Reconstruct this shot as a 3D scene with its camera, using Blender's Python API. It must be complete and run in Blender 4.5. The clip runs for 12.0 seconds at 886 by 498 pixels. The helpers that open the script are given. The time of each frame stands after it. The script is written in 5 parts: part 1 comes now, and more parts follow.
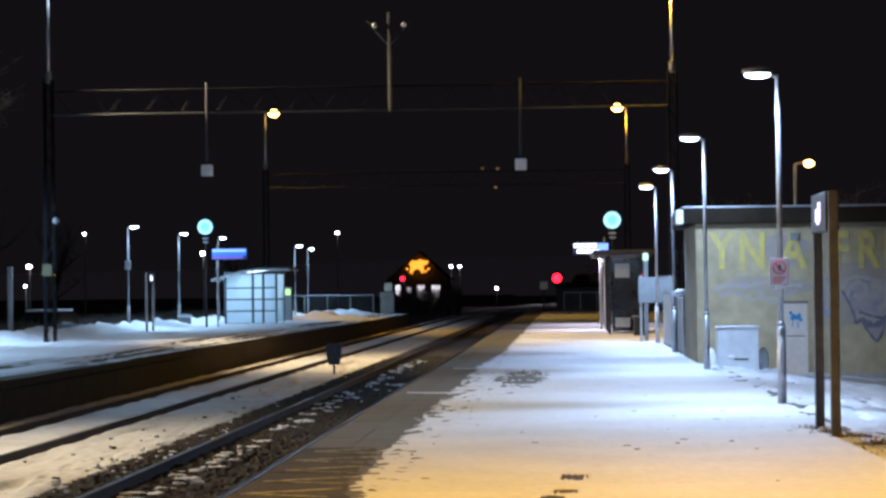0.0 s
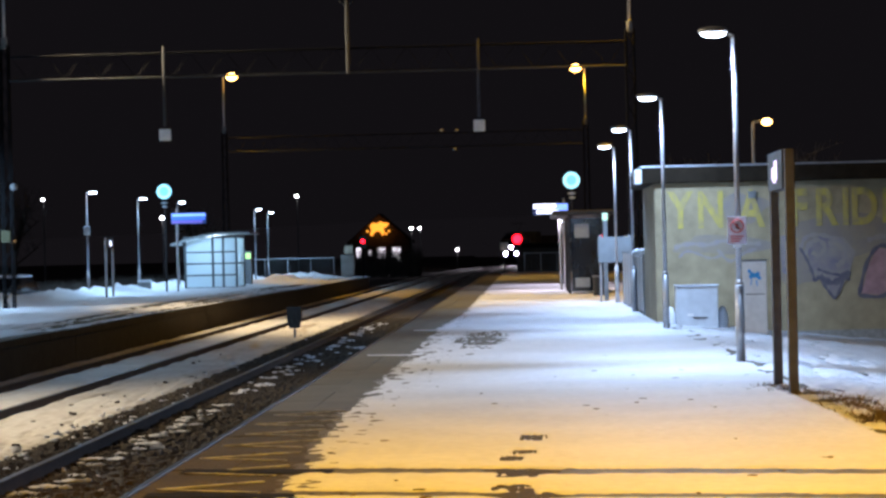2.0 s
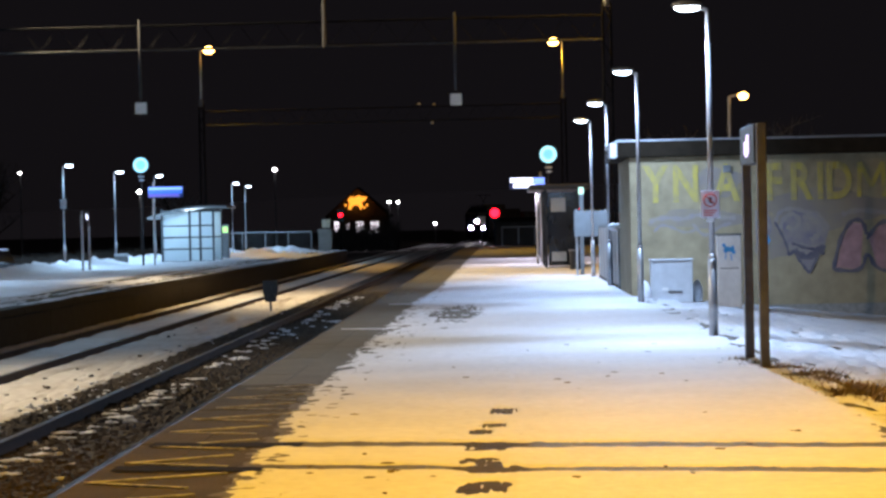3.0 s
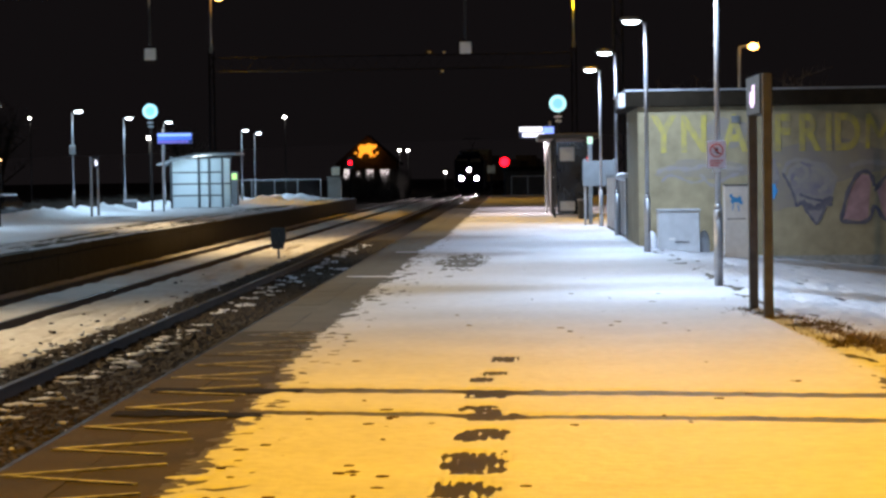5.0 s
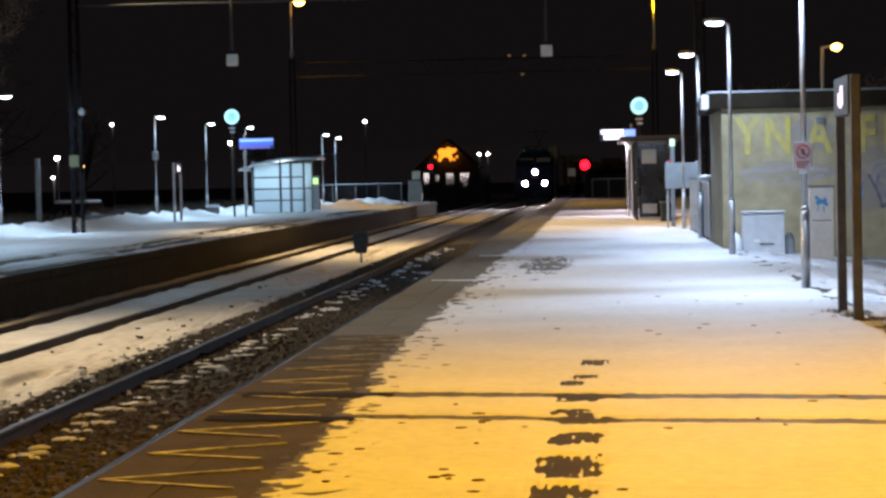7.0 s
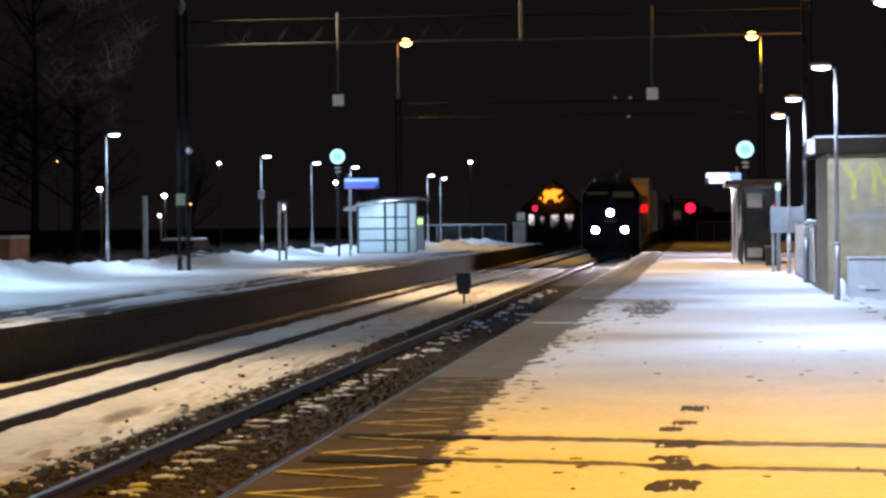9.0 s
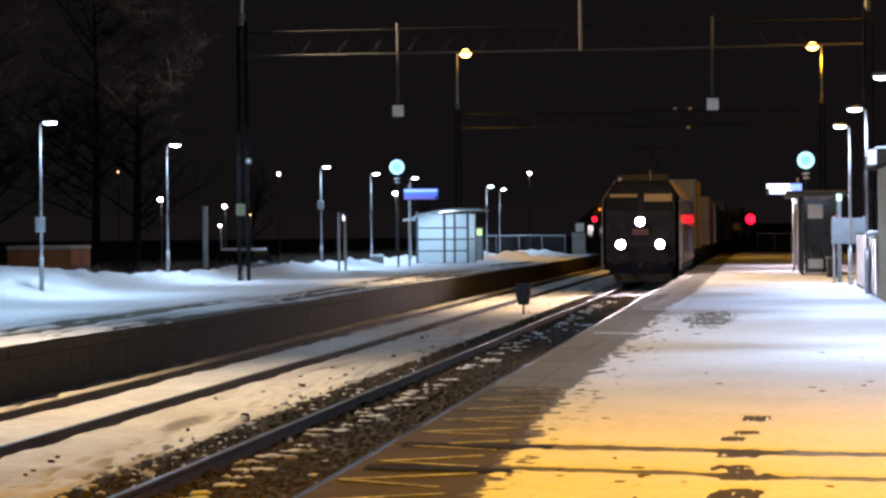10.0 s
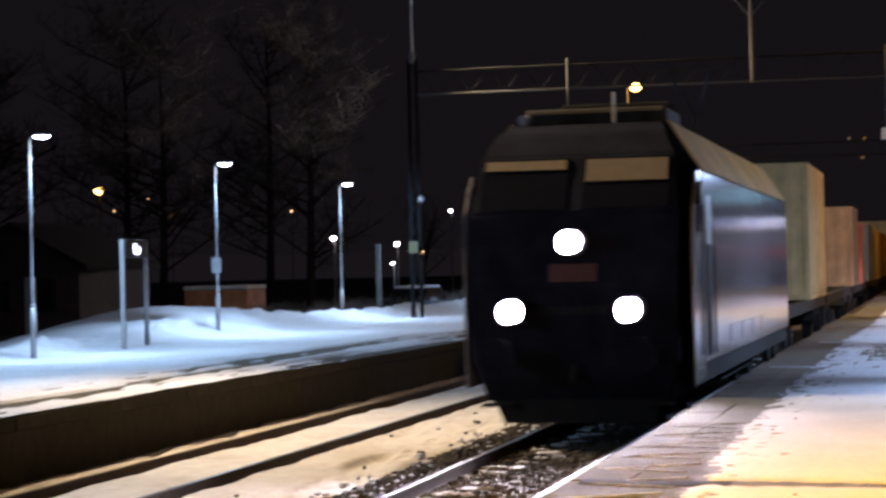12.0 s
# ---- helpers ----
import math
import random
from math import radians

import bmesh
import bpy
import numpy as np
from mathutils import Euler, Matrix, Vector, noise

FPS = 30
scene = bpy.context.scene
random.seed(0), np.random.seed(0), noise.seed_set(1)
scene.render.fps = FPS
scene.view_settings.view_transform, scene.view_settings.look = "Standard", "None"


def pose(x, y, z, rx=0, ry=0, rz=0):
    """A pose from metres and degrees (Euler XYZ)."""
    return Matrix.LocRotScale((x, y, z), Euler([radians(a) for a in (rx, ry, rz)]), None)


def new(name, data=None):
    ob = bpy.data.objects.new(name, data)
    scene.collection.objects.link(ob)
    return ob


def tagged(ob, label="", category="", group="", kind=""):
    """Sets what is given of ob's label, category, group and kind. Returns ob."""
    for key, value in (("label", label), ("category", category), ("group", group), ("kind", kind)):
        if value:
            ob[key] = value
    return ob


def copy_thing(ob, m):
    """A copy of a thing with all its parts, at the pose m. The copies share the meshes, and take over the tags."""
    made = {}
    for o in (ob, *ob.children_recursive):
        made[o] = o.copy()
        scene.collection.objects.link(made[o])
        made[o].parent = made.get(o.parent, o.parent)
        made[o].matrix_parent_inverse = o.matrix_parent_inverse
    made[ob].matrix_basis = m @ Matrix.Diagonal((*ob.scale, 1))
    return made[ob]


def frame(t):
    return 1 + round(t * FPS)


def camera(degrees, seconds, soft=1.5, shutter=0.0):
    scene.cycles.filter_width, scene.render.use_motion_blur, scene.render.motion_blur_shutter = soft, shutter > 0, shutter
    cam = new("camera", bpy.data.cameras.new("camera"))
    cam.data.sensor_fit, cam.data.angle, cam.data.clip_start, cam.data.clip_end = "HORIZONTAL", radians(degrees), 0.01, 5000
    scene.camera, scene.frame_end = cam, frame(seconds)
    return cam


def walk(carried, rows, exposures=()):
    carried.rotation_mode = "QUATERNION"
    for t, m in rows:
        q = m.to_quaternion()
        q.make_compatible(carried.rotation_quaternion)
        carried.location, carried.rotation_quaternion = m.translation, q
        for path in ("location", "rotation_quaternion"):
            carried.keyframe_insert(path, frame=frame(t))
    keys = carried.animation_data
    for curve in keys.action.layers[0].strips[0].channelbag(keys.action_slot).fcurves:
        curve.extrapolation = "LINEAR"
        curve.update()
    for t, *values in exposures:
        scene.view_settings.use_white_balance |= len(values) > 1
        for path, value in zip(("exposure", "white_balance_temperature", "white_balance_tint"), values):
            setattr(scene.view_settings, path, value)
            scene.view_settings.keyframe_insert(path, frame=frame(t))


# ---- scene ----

# the lens is long; the eye is held by hand at one spot on the platform
cam = camera(22.73, 12.0, soft=2.7, shutter=0.3)
# seconds, yaw to the left of the tracks, pitch, roll (degrees), sway to the right and up (metres)
PATH = [
    (0, 3.163, 1.064, -0.677, -0.105, -0.004),
    (0.5, 2.838, 0.442, -0.764, -0.091, -0.006),
    (1, 2.568, 0.141, -0.947, -0.085, 0.001),
    (1.5, 2.361, 0.078, -1.153, -0.088, 0.002),
    (2, 2.156, 0.053, -1.308, -0.076, -0.001),
    (2.5, 1.956, -0.154, -1.347, -0.057, -0.002),
    (3, 1.614, -0.637, -1.257, -0.007, -0.004),
    (4.8, 1.717, -1.907, -0.753, 0.089, -0.022),
    (5, 1.899, -1.965, -0.809, 0.055, -0.012),
    (5.5, 2.416, -2.026, -0.880, 0.011, -0.009),
    (6, 2.993, -1.981, -1.045, 0.073, -0.012),
    (6.5, 3.511, -1.921, -1.156, 0.000, -0.009),
    (7, 3.971, -1.836, -1.195, -0.021, -0.011),
    (9, 6.670, -0.736, -0.586, 0.014, 0.007),
    (9.5, 7.546, -0.497, -0.451, 0.003, 0.014),
    (10, 8.197, -0.434, -0.510, -0.005, -0.011),
    (10.5, 8.852, -0.577, -0.711, 0.009, -0.007),
    (11, 9.666, -0.696, -1.032, 0.005, -0.000),
    (11.2, 9.991, -0.714, -0.956, 0.030, 0.002),
    (11.5, 10.388, -0.694, -1.296, 0.029, -0.011),
    (11.6, 10.435, -0.624, -1.106, -0.007, -0.008),
    (11.7, 11.563, -0.016, -1.386, -0.044, -0.009),
    (11.8, 12.959, 0.208, -1.506, 0.017, -0.000),
    (11.9, 13.034, 0.367, -1.472, -0.000, 0.001),
    (12, 12.652, 0.557, -1.301, -0.019, 0.004),
]


def held(yaw, pitch, roll, eye):
    return Matrix.Translation(eye) @ pose(0, 0, 0, 90 + pitch, 0, yaw) @ pose(0, 0, 0, 0, 0, roll)


walk(cam, [(t, held(yaw, pitch, roll, (sx, 0.0, 1.6 + sz))) for t, yaw, pitch, roll, sx, sz in PATH], [(0.0, 0.05, 6000, 10), (3.2, 0.02, 6250, 11), (5.0, -0.1, 6950, 10), (7.0, -0.08, 7000, 11), (9.0, 0.12, 6800, 15), (11.2, 0.2, 6650, 17), (12.0, 0.32, 6350, 19)])

# ---- night sky and lamps ----
world = bpy.data.worlds.new("night")
scene.world = world
world.use_nodes = True
world.node_tree.nodes["Background"].inputs[0].default_value = (0.6, 0.5, 0.58, 1)
world.node_tree.nodes["Background"].inputs[1].default_value = 0.0095
scene.view_settings.exposure = 0.0

COOL = (0.47, 0.67, 1.0)
COOL_WEST = (0.46, 0.72, 1.0)
SODIUM = (1.0, 0.51, 0.02)
LED_WATT = 1900
SODIUM_WATT = 9800


def lamp(name, x, y, z, watts, color, cone=160, size=0.1, tilt=0.0, blend=0.45, lean=0.0):
    data = bpy.data.lights.new(name, "SPOT")
    data.energy, data.color, data.spot_size, data.spot_blend, data.shadow_soft_size = watts, color, radians(cone), blend, size
    ob = new(name, data)
    ob.matrix_basis = pose(x, y, z, tilt, lean)
    return ob


# ---- materials ----
def mat(name, color, rough=0.6, metal=0.0, vary=0.25, scale=6.0, bump=0.15, bump_scale=60.0, second=None, stain=1.3, glow=None, spec=0.5):
    m = bpy.data.materials.new(name)
    m.use_nodes = True
    t = m.node_tree
    b = t.nodes["Principled BSDF"]
    b.inputs["Roughness"].default_value, b.inputs["Metallic"].default_value = rough, metal
    b.inputs["Specular IOR Level"].default_value = spec
    if glow:
        b.inputs["Emission Color"].default_value, b.inputs["Emission Strength"].default_value = (*glow[0], 1), glow[1]
    pos = t.nodes.new("ShaderNodeTexCoord")
    big, fine = t.nodes.new("ShaderNodeTexNoise"), t.nodes.new("ShaderNodeTexNoise")
    big.inputs["Scale"].default_value, big.inputs["Detail"].default_value = stain, 5
    fine.inputs["Scale"].default_value, fine.inputs["Detail"].default_value = scale, 6
    for n in (big, fine):
        t.links.new(pos.outputs["Object"], n.inputs["Vector"])
    add = t.nodes.new("ShaderNodeMath")
    add.operation = "ADD"
    t.links.new(big.outputs["Fac"], add.inputs[0])
    t.links.new(fine.outputs["Fac"], add.inputs[1])
    ramp = t.nodes.new("ShaderNodeMapRange")
    ramp.inputs["From Min"].default_value, ramp.inputs["From Max"].default_value = 0.72, 1.28
    t.links.new(add.outputs[0], ramp.inputs["Value"])
    mix = t.nodes.new("ShaderNodeMix")
    mix.data_type = "RGBA"
    dark = second or tuple(c * (1 - vary) for c in color)
    lite = color if second else tuple(min(1, c * (1 + vary)) for c in color)
    mix.inputs["A"].default_value, mix.inputs["B"].default_value = (*dark, 1), (*lite, 1)
    t.links.new(ramp.outputs["Result"], mix.inputs["Factor"])
    t.links.new(mix.outputs["Result"], b.inputs["Base Color"])
    if bump:
        relief, bp = t.nodes.new("ShaderNodeTexNoise"), t.nodes.new("ShaderNodeBump")
        relief.inputs["Scale"].default_value, relief.inputs["Detail"].default_value = bump_scale, 5
        bp.inputs["Strength"].default_value, bp.inputs["Distance"].default_value = bump, 0.02
        t.links.new(pos.outputs["Object"], relief.inputs["Vector"])
        t.links.new(relief.outputs["Fac"], bp.inputs["Height"])
        t.links.new(bp.outputs["Normal"], b.inputs["Normal"])
    return m


SNOW = mat("snow", (0.66, 0.67, 0.7), 0.75, vary=0.1, scale=9, bump=0.5, bump_scale=14, stain=0.8)
SNOW_DIRTY = mat("dirty_snow", (0.76, 0.73, 0.67), 0.8, second=(0.54, 0.49, 0.42), scale=5, bump=0.28, bump_scale=26, stain=0.7)
ASPHALT = mat("asphalt", (0.055, 0.043, 0.014), 0.85, vary=0.4, scale=40, bump=0.3, bump_scale=220, stain=1.5, spec=0.25)
SLAB = mat("grey_paving_slab", (0.108, 0.094, 0.062), 0.75, vary=0.22, scale=18, bump=0.2, bump_scale=150, stain=1.2)
KERB = mat("concrete_kerb", (0.27, 0.26, 0.24), 0.7, vary=0.3, scale=14, stain=1.1)
CONCRETE_DARK = mat("dark_concrete", (0.056, 0.047, 0.031), 0.9, second=(0.034, 0.028, 0.018), scale=5, stain=0.9, spec=0.2)
BALLAST = mat("ballast_bed", (0.032, 0.024, 0.016), 0.95, vary=0.5, scale=14, bump=1.0, bump_scale=24, stain=2)
STONE = mat("ballast_stone", (0.046, 0.034, 0.022), 0.9, vary=0.5, scale=9, stain=4)
EARTH = mat("dark_earth", (0.035, 0.032, 0.028), 0.95, vary=0.5, scale=2, stain=0.3)
RAIL_TOP = mat("polished_rail", (0.06, 0.055, 0.048), 0.48, 1.0, vary=0.15, scale=4, bump=0.03)
RUST = mat("rusty_rail", (0.035, 0.02, 0.013), 0.85, 0.2, vary=0.4, scale=12)
SLEEPER = mat("concrete_sleeper", (0.17, 0.15, 0.13), 0.85, vary=0.35, scale=10)
GALV = mat("galvanised_steel", (0.4, 0.4, 0.41), 0.45, 0.6, vary=0.15, scale=10, bump=0.05)
GREY_STEEL = mat("grey_painted_steel", (0.2, 0.205, 0.21), 0.5, 0.2, vary=0.2, scale=8, bump=0.05)
DARK_STEEL = mat("dark_steel", (0.018, 0.018, 0.02), 0.55, 0.4, vary=0.3, scale=8, bump=0.1)
BROWN_POST = mat("brown_grey_post", (0.12, 0.12, 0.14), 0.6, 0.1, vary=0.25, scale=8, stain=1.5)
BLACK = mat("black_paint", (0.012, 0.012, 0.014), 0.4, vary=0.4, scale=8, bump=0.05)
WHITE = mat("white_paint", (0.75, 0.75, 0.74), 0.5, vary=0.1, scale=8, bump=0.05)
PALE = mat("pale_grey_paint", (0.5, 0.53, 0.56), 0.5, vary=0.12, scale=6, bump=0.05)
RENDER_WALL = mat("beige_render", (0.33, 0.27, 0.165), 0.9, vary=0.22, scale=4, bump=0.4, bump_scale=90, stain=0.7)
FASCIA = mat("dark_roof_felt", (0.024, 0.018, 0.012), 0.9, vary=0.3, scale=5, spec=0.08)
YELLOW = mat("yellow_spray", (0.52, 0.42, 0.06), 0.85, second=(0.34, 0.28, 0.15), scale=5, stain=3)
VIOLET = mat("violet_spray", (0.27, 0.24, 0.26), 0.85, second=(0.34, 0.3, 0.23), scale=5, stain=3)
NAVY = mat("dark_blue_spray", (0.09, 0.085, 0.13), 0.85, second=(0.18, 0.165, 0.18), scale=5, stain=3)
PINK = mat("pink_spray", (0.4, 0.24, 0.25), 0.85, vary=0.25, scale=5, stain=3)
BLUE_PAINT = mat("bright_blue_spray", (0.06, 0.35, 0.75), 0.7, vary=0.2, scale=5)
OVERPAINT = mat("lilac_grey_overpaint", (0.24, 0.21, 0.2), 0.9, second=(0.32, 0.265, 0.18), scale=3, bump=0.4, bump_scale=90, stain=1.6)
# night shade put into the near-black colour of gantry masts and beams
BEAM_STEEL = mat("shade_black_steel", (0.003, 0.003, 0.004), 0.9, vary=0.3, scale=8, spec=0.2)
DULL_YELLOW = mat("faded_yellow_plate", (0.06, 0.055, 0.02), 0.7, vary=0.2, scale=6)
TAR = mat("old_tar", (0.014, 0.012, 0.009), 0.95, vary=0.3, scale=12, spec=0.08)
SLUSH = mat("thin_grey_slush", (0.13, 0.115, 0.08), 0.7, second=(0.05, 0.044, 0.028), scale=14, bump=0.3, bump_scale=60, stain=4)
LILAC = mat("faded_lilac_spray", (0.2, 0.18, 0.23), 0.9, second=(0.33, 0.29, 0.24), scale=4, stain=2.2)
RED_INK = mat("red_ink", (0.6, 0.05, 0.04), 0.5, vary=0.1)
PALE_RED = mat("pale_red_sign", (0.8, 0.74, 0.82), 0.5, vary=0.08)
LINE_PAINT = mat("worn_white_line", (0.6, 0.6, 0.57), 0.8, second=(0.16, 0.15, 0.13), scale=12, stain=3)
GRASS = mat("withered_grass", (0.13, 0.09, 0.04), 0.9, vary=0.4, scale=4)
BARK = mat("dark_bark", (0.05, 0.04, 0.03), 0.95, vary=0.4, scale=6)
TWIG = mat("bare_twigs", (0.14, 0.125, 0.11), 0.95, vary=0.4, scale=6)
LOCO_DARK = mat("dark_grey_loco_paint", (0.014, 0.0155, 0.026), 0.75, vary=0.4, scale=3, bump=0.03, spec=0.06)
LOCO_SILVER = mat("silver_grey_loco_paint", (0.35, 0.32, 0.34), 0.12, 0.0, vary=0.15, scale=3, bump=0.012, stain=0.8)
LOCO_RED = mat("dull_red_loco_paint", (0.1, 0.04, 0.04), 0.45, vary=0.2, scale=3)
ROOF_PALE = mat("ochre_lamplit_roof", (0.66, 0.44, 0.16), 0.6, vary=0.25, scale=4)
ROOF_DUST = mat("dusty_brown_casing", (0.05, 0.042, 0.03), 0.85, vary=0.3, scale=4)
BLIND = mat("amber_sun_blind", (0.24, 0.18, 0.11), 0.8, vary=0.1, scale=8)
SMOKED = mat("smoked_glass", (0.012, 0.013, 0.017), 0.08, vary=0.1, bump=0)
UNDER = mat("grimy_underframe", (0.014, 0.013, 0.012), 0.8, 0.2, vary=0.4, scale=5)
TAN = mat("tan_container", (0.62, 0.41, 0.17), 0.6, vary=0.2, scale=3)
BROWN = mat("brown_container", (0.2, 0.12, 0.07), 0.6, vary=0.25, scale=3)
RUSTRED = mat("red_container", (0.6, 0.15, 0.07), 0.6, vary=0.2, scale=3)
CREAM = mat("cream_container", (0.55, 0.5, 0.38), 0.6, vary=0.15, scale=3)
TEAL_BOX = mat("dull_tan_container", (0.36, 0.25, 0.16), 0.6, vary=0.2, scale=3)
HOUSE_WOOD = mat("dark_timber_wall", (0.06, 0.04, 0.03), 0.85, vary=0.3, scale=3)
ORANGE_WALL = mat("orange_brown_boards", (0.5, 0.2, 0.08), 0.8, vary=0.3, scale=3)


def glowing(name, color, strength):
    return mat(name, color, 0.4, vary=0.02, bump=0, glow=(color, strength))


LED_GLOW = glowing("led_lens", (0.72, 0.86, 1.0), 22)
SODIUM_GLOW = glowing("sodium_lens", (1.0, 0.5, 0.12), 16)
HEAD_GLOW = glowing("headlight_lens", (1.0, 0.89, 0.95), 3600)
RED_GLOW = glowing("red_signal_lens", (1.0, 0.004, 0.012), 12)
CLOCK_GLOW = glowing("clock_dial", (0.4, 0.85, 1.0), 1.3)
CLOCK_MID = glowing("clock_centre", (0.2, 0.6, 0.9), 1.0)
BLUE_GLOW = glowing("blue_display", (0.05, 0.16, 0.75), 0.9)
BLUE_PALE = glowing("pale_blue_display", (0.2, 0.36, 1.0), 1.5)
WHITE_GLOW = glowing("white_display", (0.8, 0.85, 1.0), 2.2)
PINK_GLOW = glowing("pink_display", (0.9, 0.25, 0.3), 0.8)
STAR_GLOW = glowing("orange_star_bulbs", (1.0, 0.36, 0.03), 1.6)
WINDOW_GLOW = glowing("lit_window", (0.95, 0.85, 0.9), 2.4)
WARM_GLOW = glowing("warm_far_lamp", (1.0, 0.55, 0.25), 5)
FAR_GLOW = glowing("white_far_lamp", (1.0, 0.94, 0.92), 26)
# hills glow faintly so that they match the night sky
HILL = glowing("sky_toned_hills", (0.012, 0.01, 0.0116), 0.47)
GREEN_GLOW = glowing("green_exit_display", (0.55, 0.9, 0.25), 0.8)


FRAME_GREY = mat("slate_grey_frame", (0.07, 0.08, 0.09), 0.5, vary=0.15, scale=6)


# ---- mesh helpers ----
def box(bm, x0, x1, y0, y1, z0, z1, bevel=0.0):
    m = Matrix.Translation(((x0 + x1) / 2, (y0 + y1) / 2, (z0 + z1) / 2)) @ Matrix.Diagonal((abs(x1 - x0), abs(y1 - y0), abs(z1 - z0), 1))
    made = bmesh.ops.create_cube(bm, size=1, matrix=m)
    if bevel:
        edges = list({e for v in made["verts"] for e in v.link_edges})
        bmesh.ops.bevel(bm, geom=edges, offset=bevel, segments=2, affect="EDGES", profile=0.5)
    return bm


def tube(bm, a, b, r0, r1=None, seg=10):
    a, b = Vector(a), Vector(b)
    d = b - a
    m = Matrix.Translation((a + b) / 2) @ d.to_track_quat("Z", "Y").to_matrix().to_4x4()
    bmesh.ops.create_cone(bm, cap_ends=True, segments=seg, radius1=r0, radius2=r0 if r1 is None else r1, depth=d.length, matrix=m)
    return bm


def ball(bm, c, r, sx=1, sy=1, sz=1, sub=2):
    bmesh.ops.create_icosphere(bm, subdivisions=sub, radius=r, matrix=Matrix.Translation(c) @ Matrix.Diagonal((sx, sy, sz, 1)))
    return bm


def prism(bm, outline, y0, y1):
    """An (x, z) outline pushed along y."""
    a = [bm.verts.new((x, y0, z)) for x, z in outline]
    b = [bm.verts.new((x, y1, z)) for x, z in outline]
    n = len(outline)
    bm.faces.new(a)
    bm.faces.new(b[::-1])
    for i in range(n):
        bm.faces.new((a[i], b[i], b[(i + 1) % n], a[(i + 1) % n]))
    bmesh.ops.recalc_face_normals(bm, faces=bm.faces)
    return bm


def side_prism(bm, outline, x0, x1):
    """A (y, z) outline pushed along x."""
    a = [bm.verts.new((x0, y, z)) for y, z in outline]
    b = [bm.verts.new((x1, y, z)) for y, z in outline]
    n = len(outline)
    bm.faces.new(a)
    bm.faces.new(b[::-1])
    for i in range(n):
        bm.faces.new((a[i], b[i], b[(i + 1) % n], a[(i + 1) % n]))
    bmesh.ops.recalc_face_normals(bm, faces=bm.faces)
    return bm


def BM():
    return bmesh.new()


def data_of(name, bm, material, smooth=False):
    me = bpy.data.meshes.new(name)
    bm.to_mesh(me)
    bm.free()
    me.materials.append(material)
    if smooth:
        for p in me.polygons:
            p.use_smooth = True
    return me


def part(name, bm, material, parent=None, label="", smooth=False):
    ob = new(name, data_of(name, bm, material, smooth))
    ob.parent = parent
    return tagged(ob, label) if label else ob


def thing(name, label, category, x=0, y=0, z=0, rz=0, group="", kind=""):
    ob = new(name)
    ob.matrix_basis = pose(x, y, z, 0, 0, rz)
    return tagged(ob, label, category, group, kind)


def sheet(name, xs, ys, height, material, parent=None, label=""):
    """A ground sheet on a grid, its height given by a function."""
    co = [(x, y, height(x, y)) for y in ys for x in xs]
    n = len(xs)
    faces = [(j * n + i, j * n + i + 1, (j + 1) * n + i + 1, (j + 1) * n + i) for j in range(len(ys) - 1) for i in range(n - 1)]
    me = bpy.data.meshes.new(name)
    me.from_pydata(co, [], faces)
    me.materials.append(material)
    for p in me.polygons:
        p.use_smooth = True
    ob = new(name, me)
    ob.parent = parent
    return tagged(ob, label) if label else ob


def sticks(name, runs, material, parent=None, label=""):
    """Many thin tapering three-sided twigs in one mesh: runs of (start, end, radius, end radius)."""
    co, faces = [], []
    for a, b, r0, r1 in runs:
        d = (b - a).normalized()
        u = d.orthogonal().normalized()
        v = d.cross(u)
        n = len(co)
        for q, rr in ((a, r0), (b, r1)):
            for k in range(3):
                c, s = math.cos(k * 2.0944), math.sin(k * 2.0944)
                co.append(q + (u * c + v * s) * rr)
        faces += [(n, n + 1, n + 4, n + 3), (n + 1, n + 2, n + 5, n + 4), (n + 2, n, n + 3, n + 5)]
    me = bpy.data.meshes.new(name)
    me.from_pydata(co, [], faces)
    me.materials.append(material)
    ob = new(name, me)
    ob.parent = parent
    return tagged(ob, label) if label else ob


def grid_steps(a, b, first, growth):
    out, step = [a], first
    while out[-1] < b:
        out.append(out[-1] + step)
        step *= growth
    return out


def nz(x, y, s, seed=0.0):
    return noise.noise((x * s, y * s, seed))


# ---- the ground plan ----
EDGE_E, EDGE_W = -2.76, -10.55      # edges of the two platforms
TRACK_E, TRACK_W = -4.47, -8.82     # middles of the two tracks
RAIL_E, RAIL_W = -0.53, -0.66       # tops of the rails
BEND_AT, BEND_R = 215.0, 1250.0     # the line bends to the right far off


def bend(y):
    return (y - BEND_AT) ** 2 / (2 * BEND_R) if y > BEND_AT else 0.0


def heading(y):
    return -math.degrees(math.atan((y - BEND_AT) / BEND_R)) if y > BEND_AT else 0.0


# ---- ground, track beds, platforms ----
def ground():
    xs = [-900, -300, -120, -60, -40, -28, -20.5, -19.2, -12, -7, -2.8, 3, 4.6, 7, 10, 16, 30, 80, 300, 900]
    ys = [-60, -20, 0, 10, 20, 30, 45, 60, 90, 120, 150, 200, 300, 400, 600, 1000, 2000]
    ob = sheet("ground", xs, ys, lambda x, y: -1.05 if -19.5 < x < 3.5 else (-0.5 if x < 0 else -0.55), EARTH)
    tagged(ob, "dark frozen ground reaching away from the railway", "ground", kind="structure")


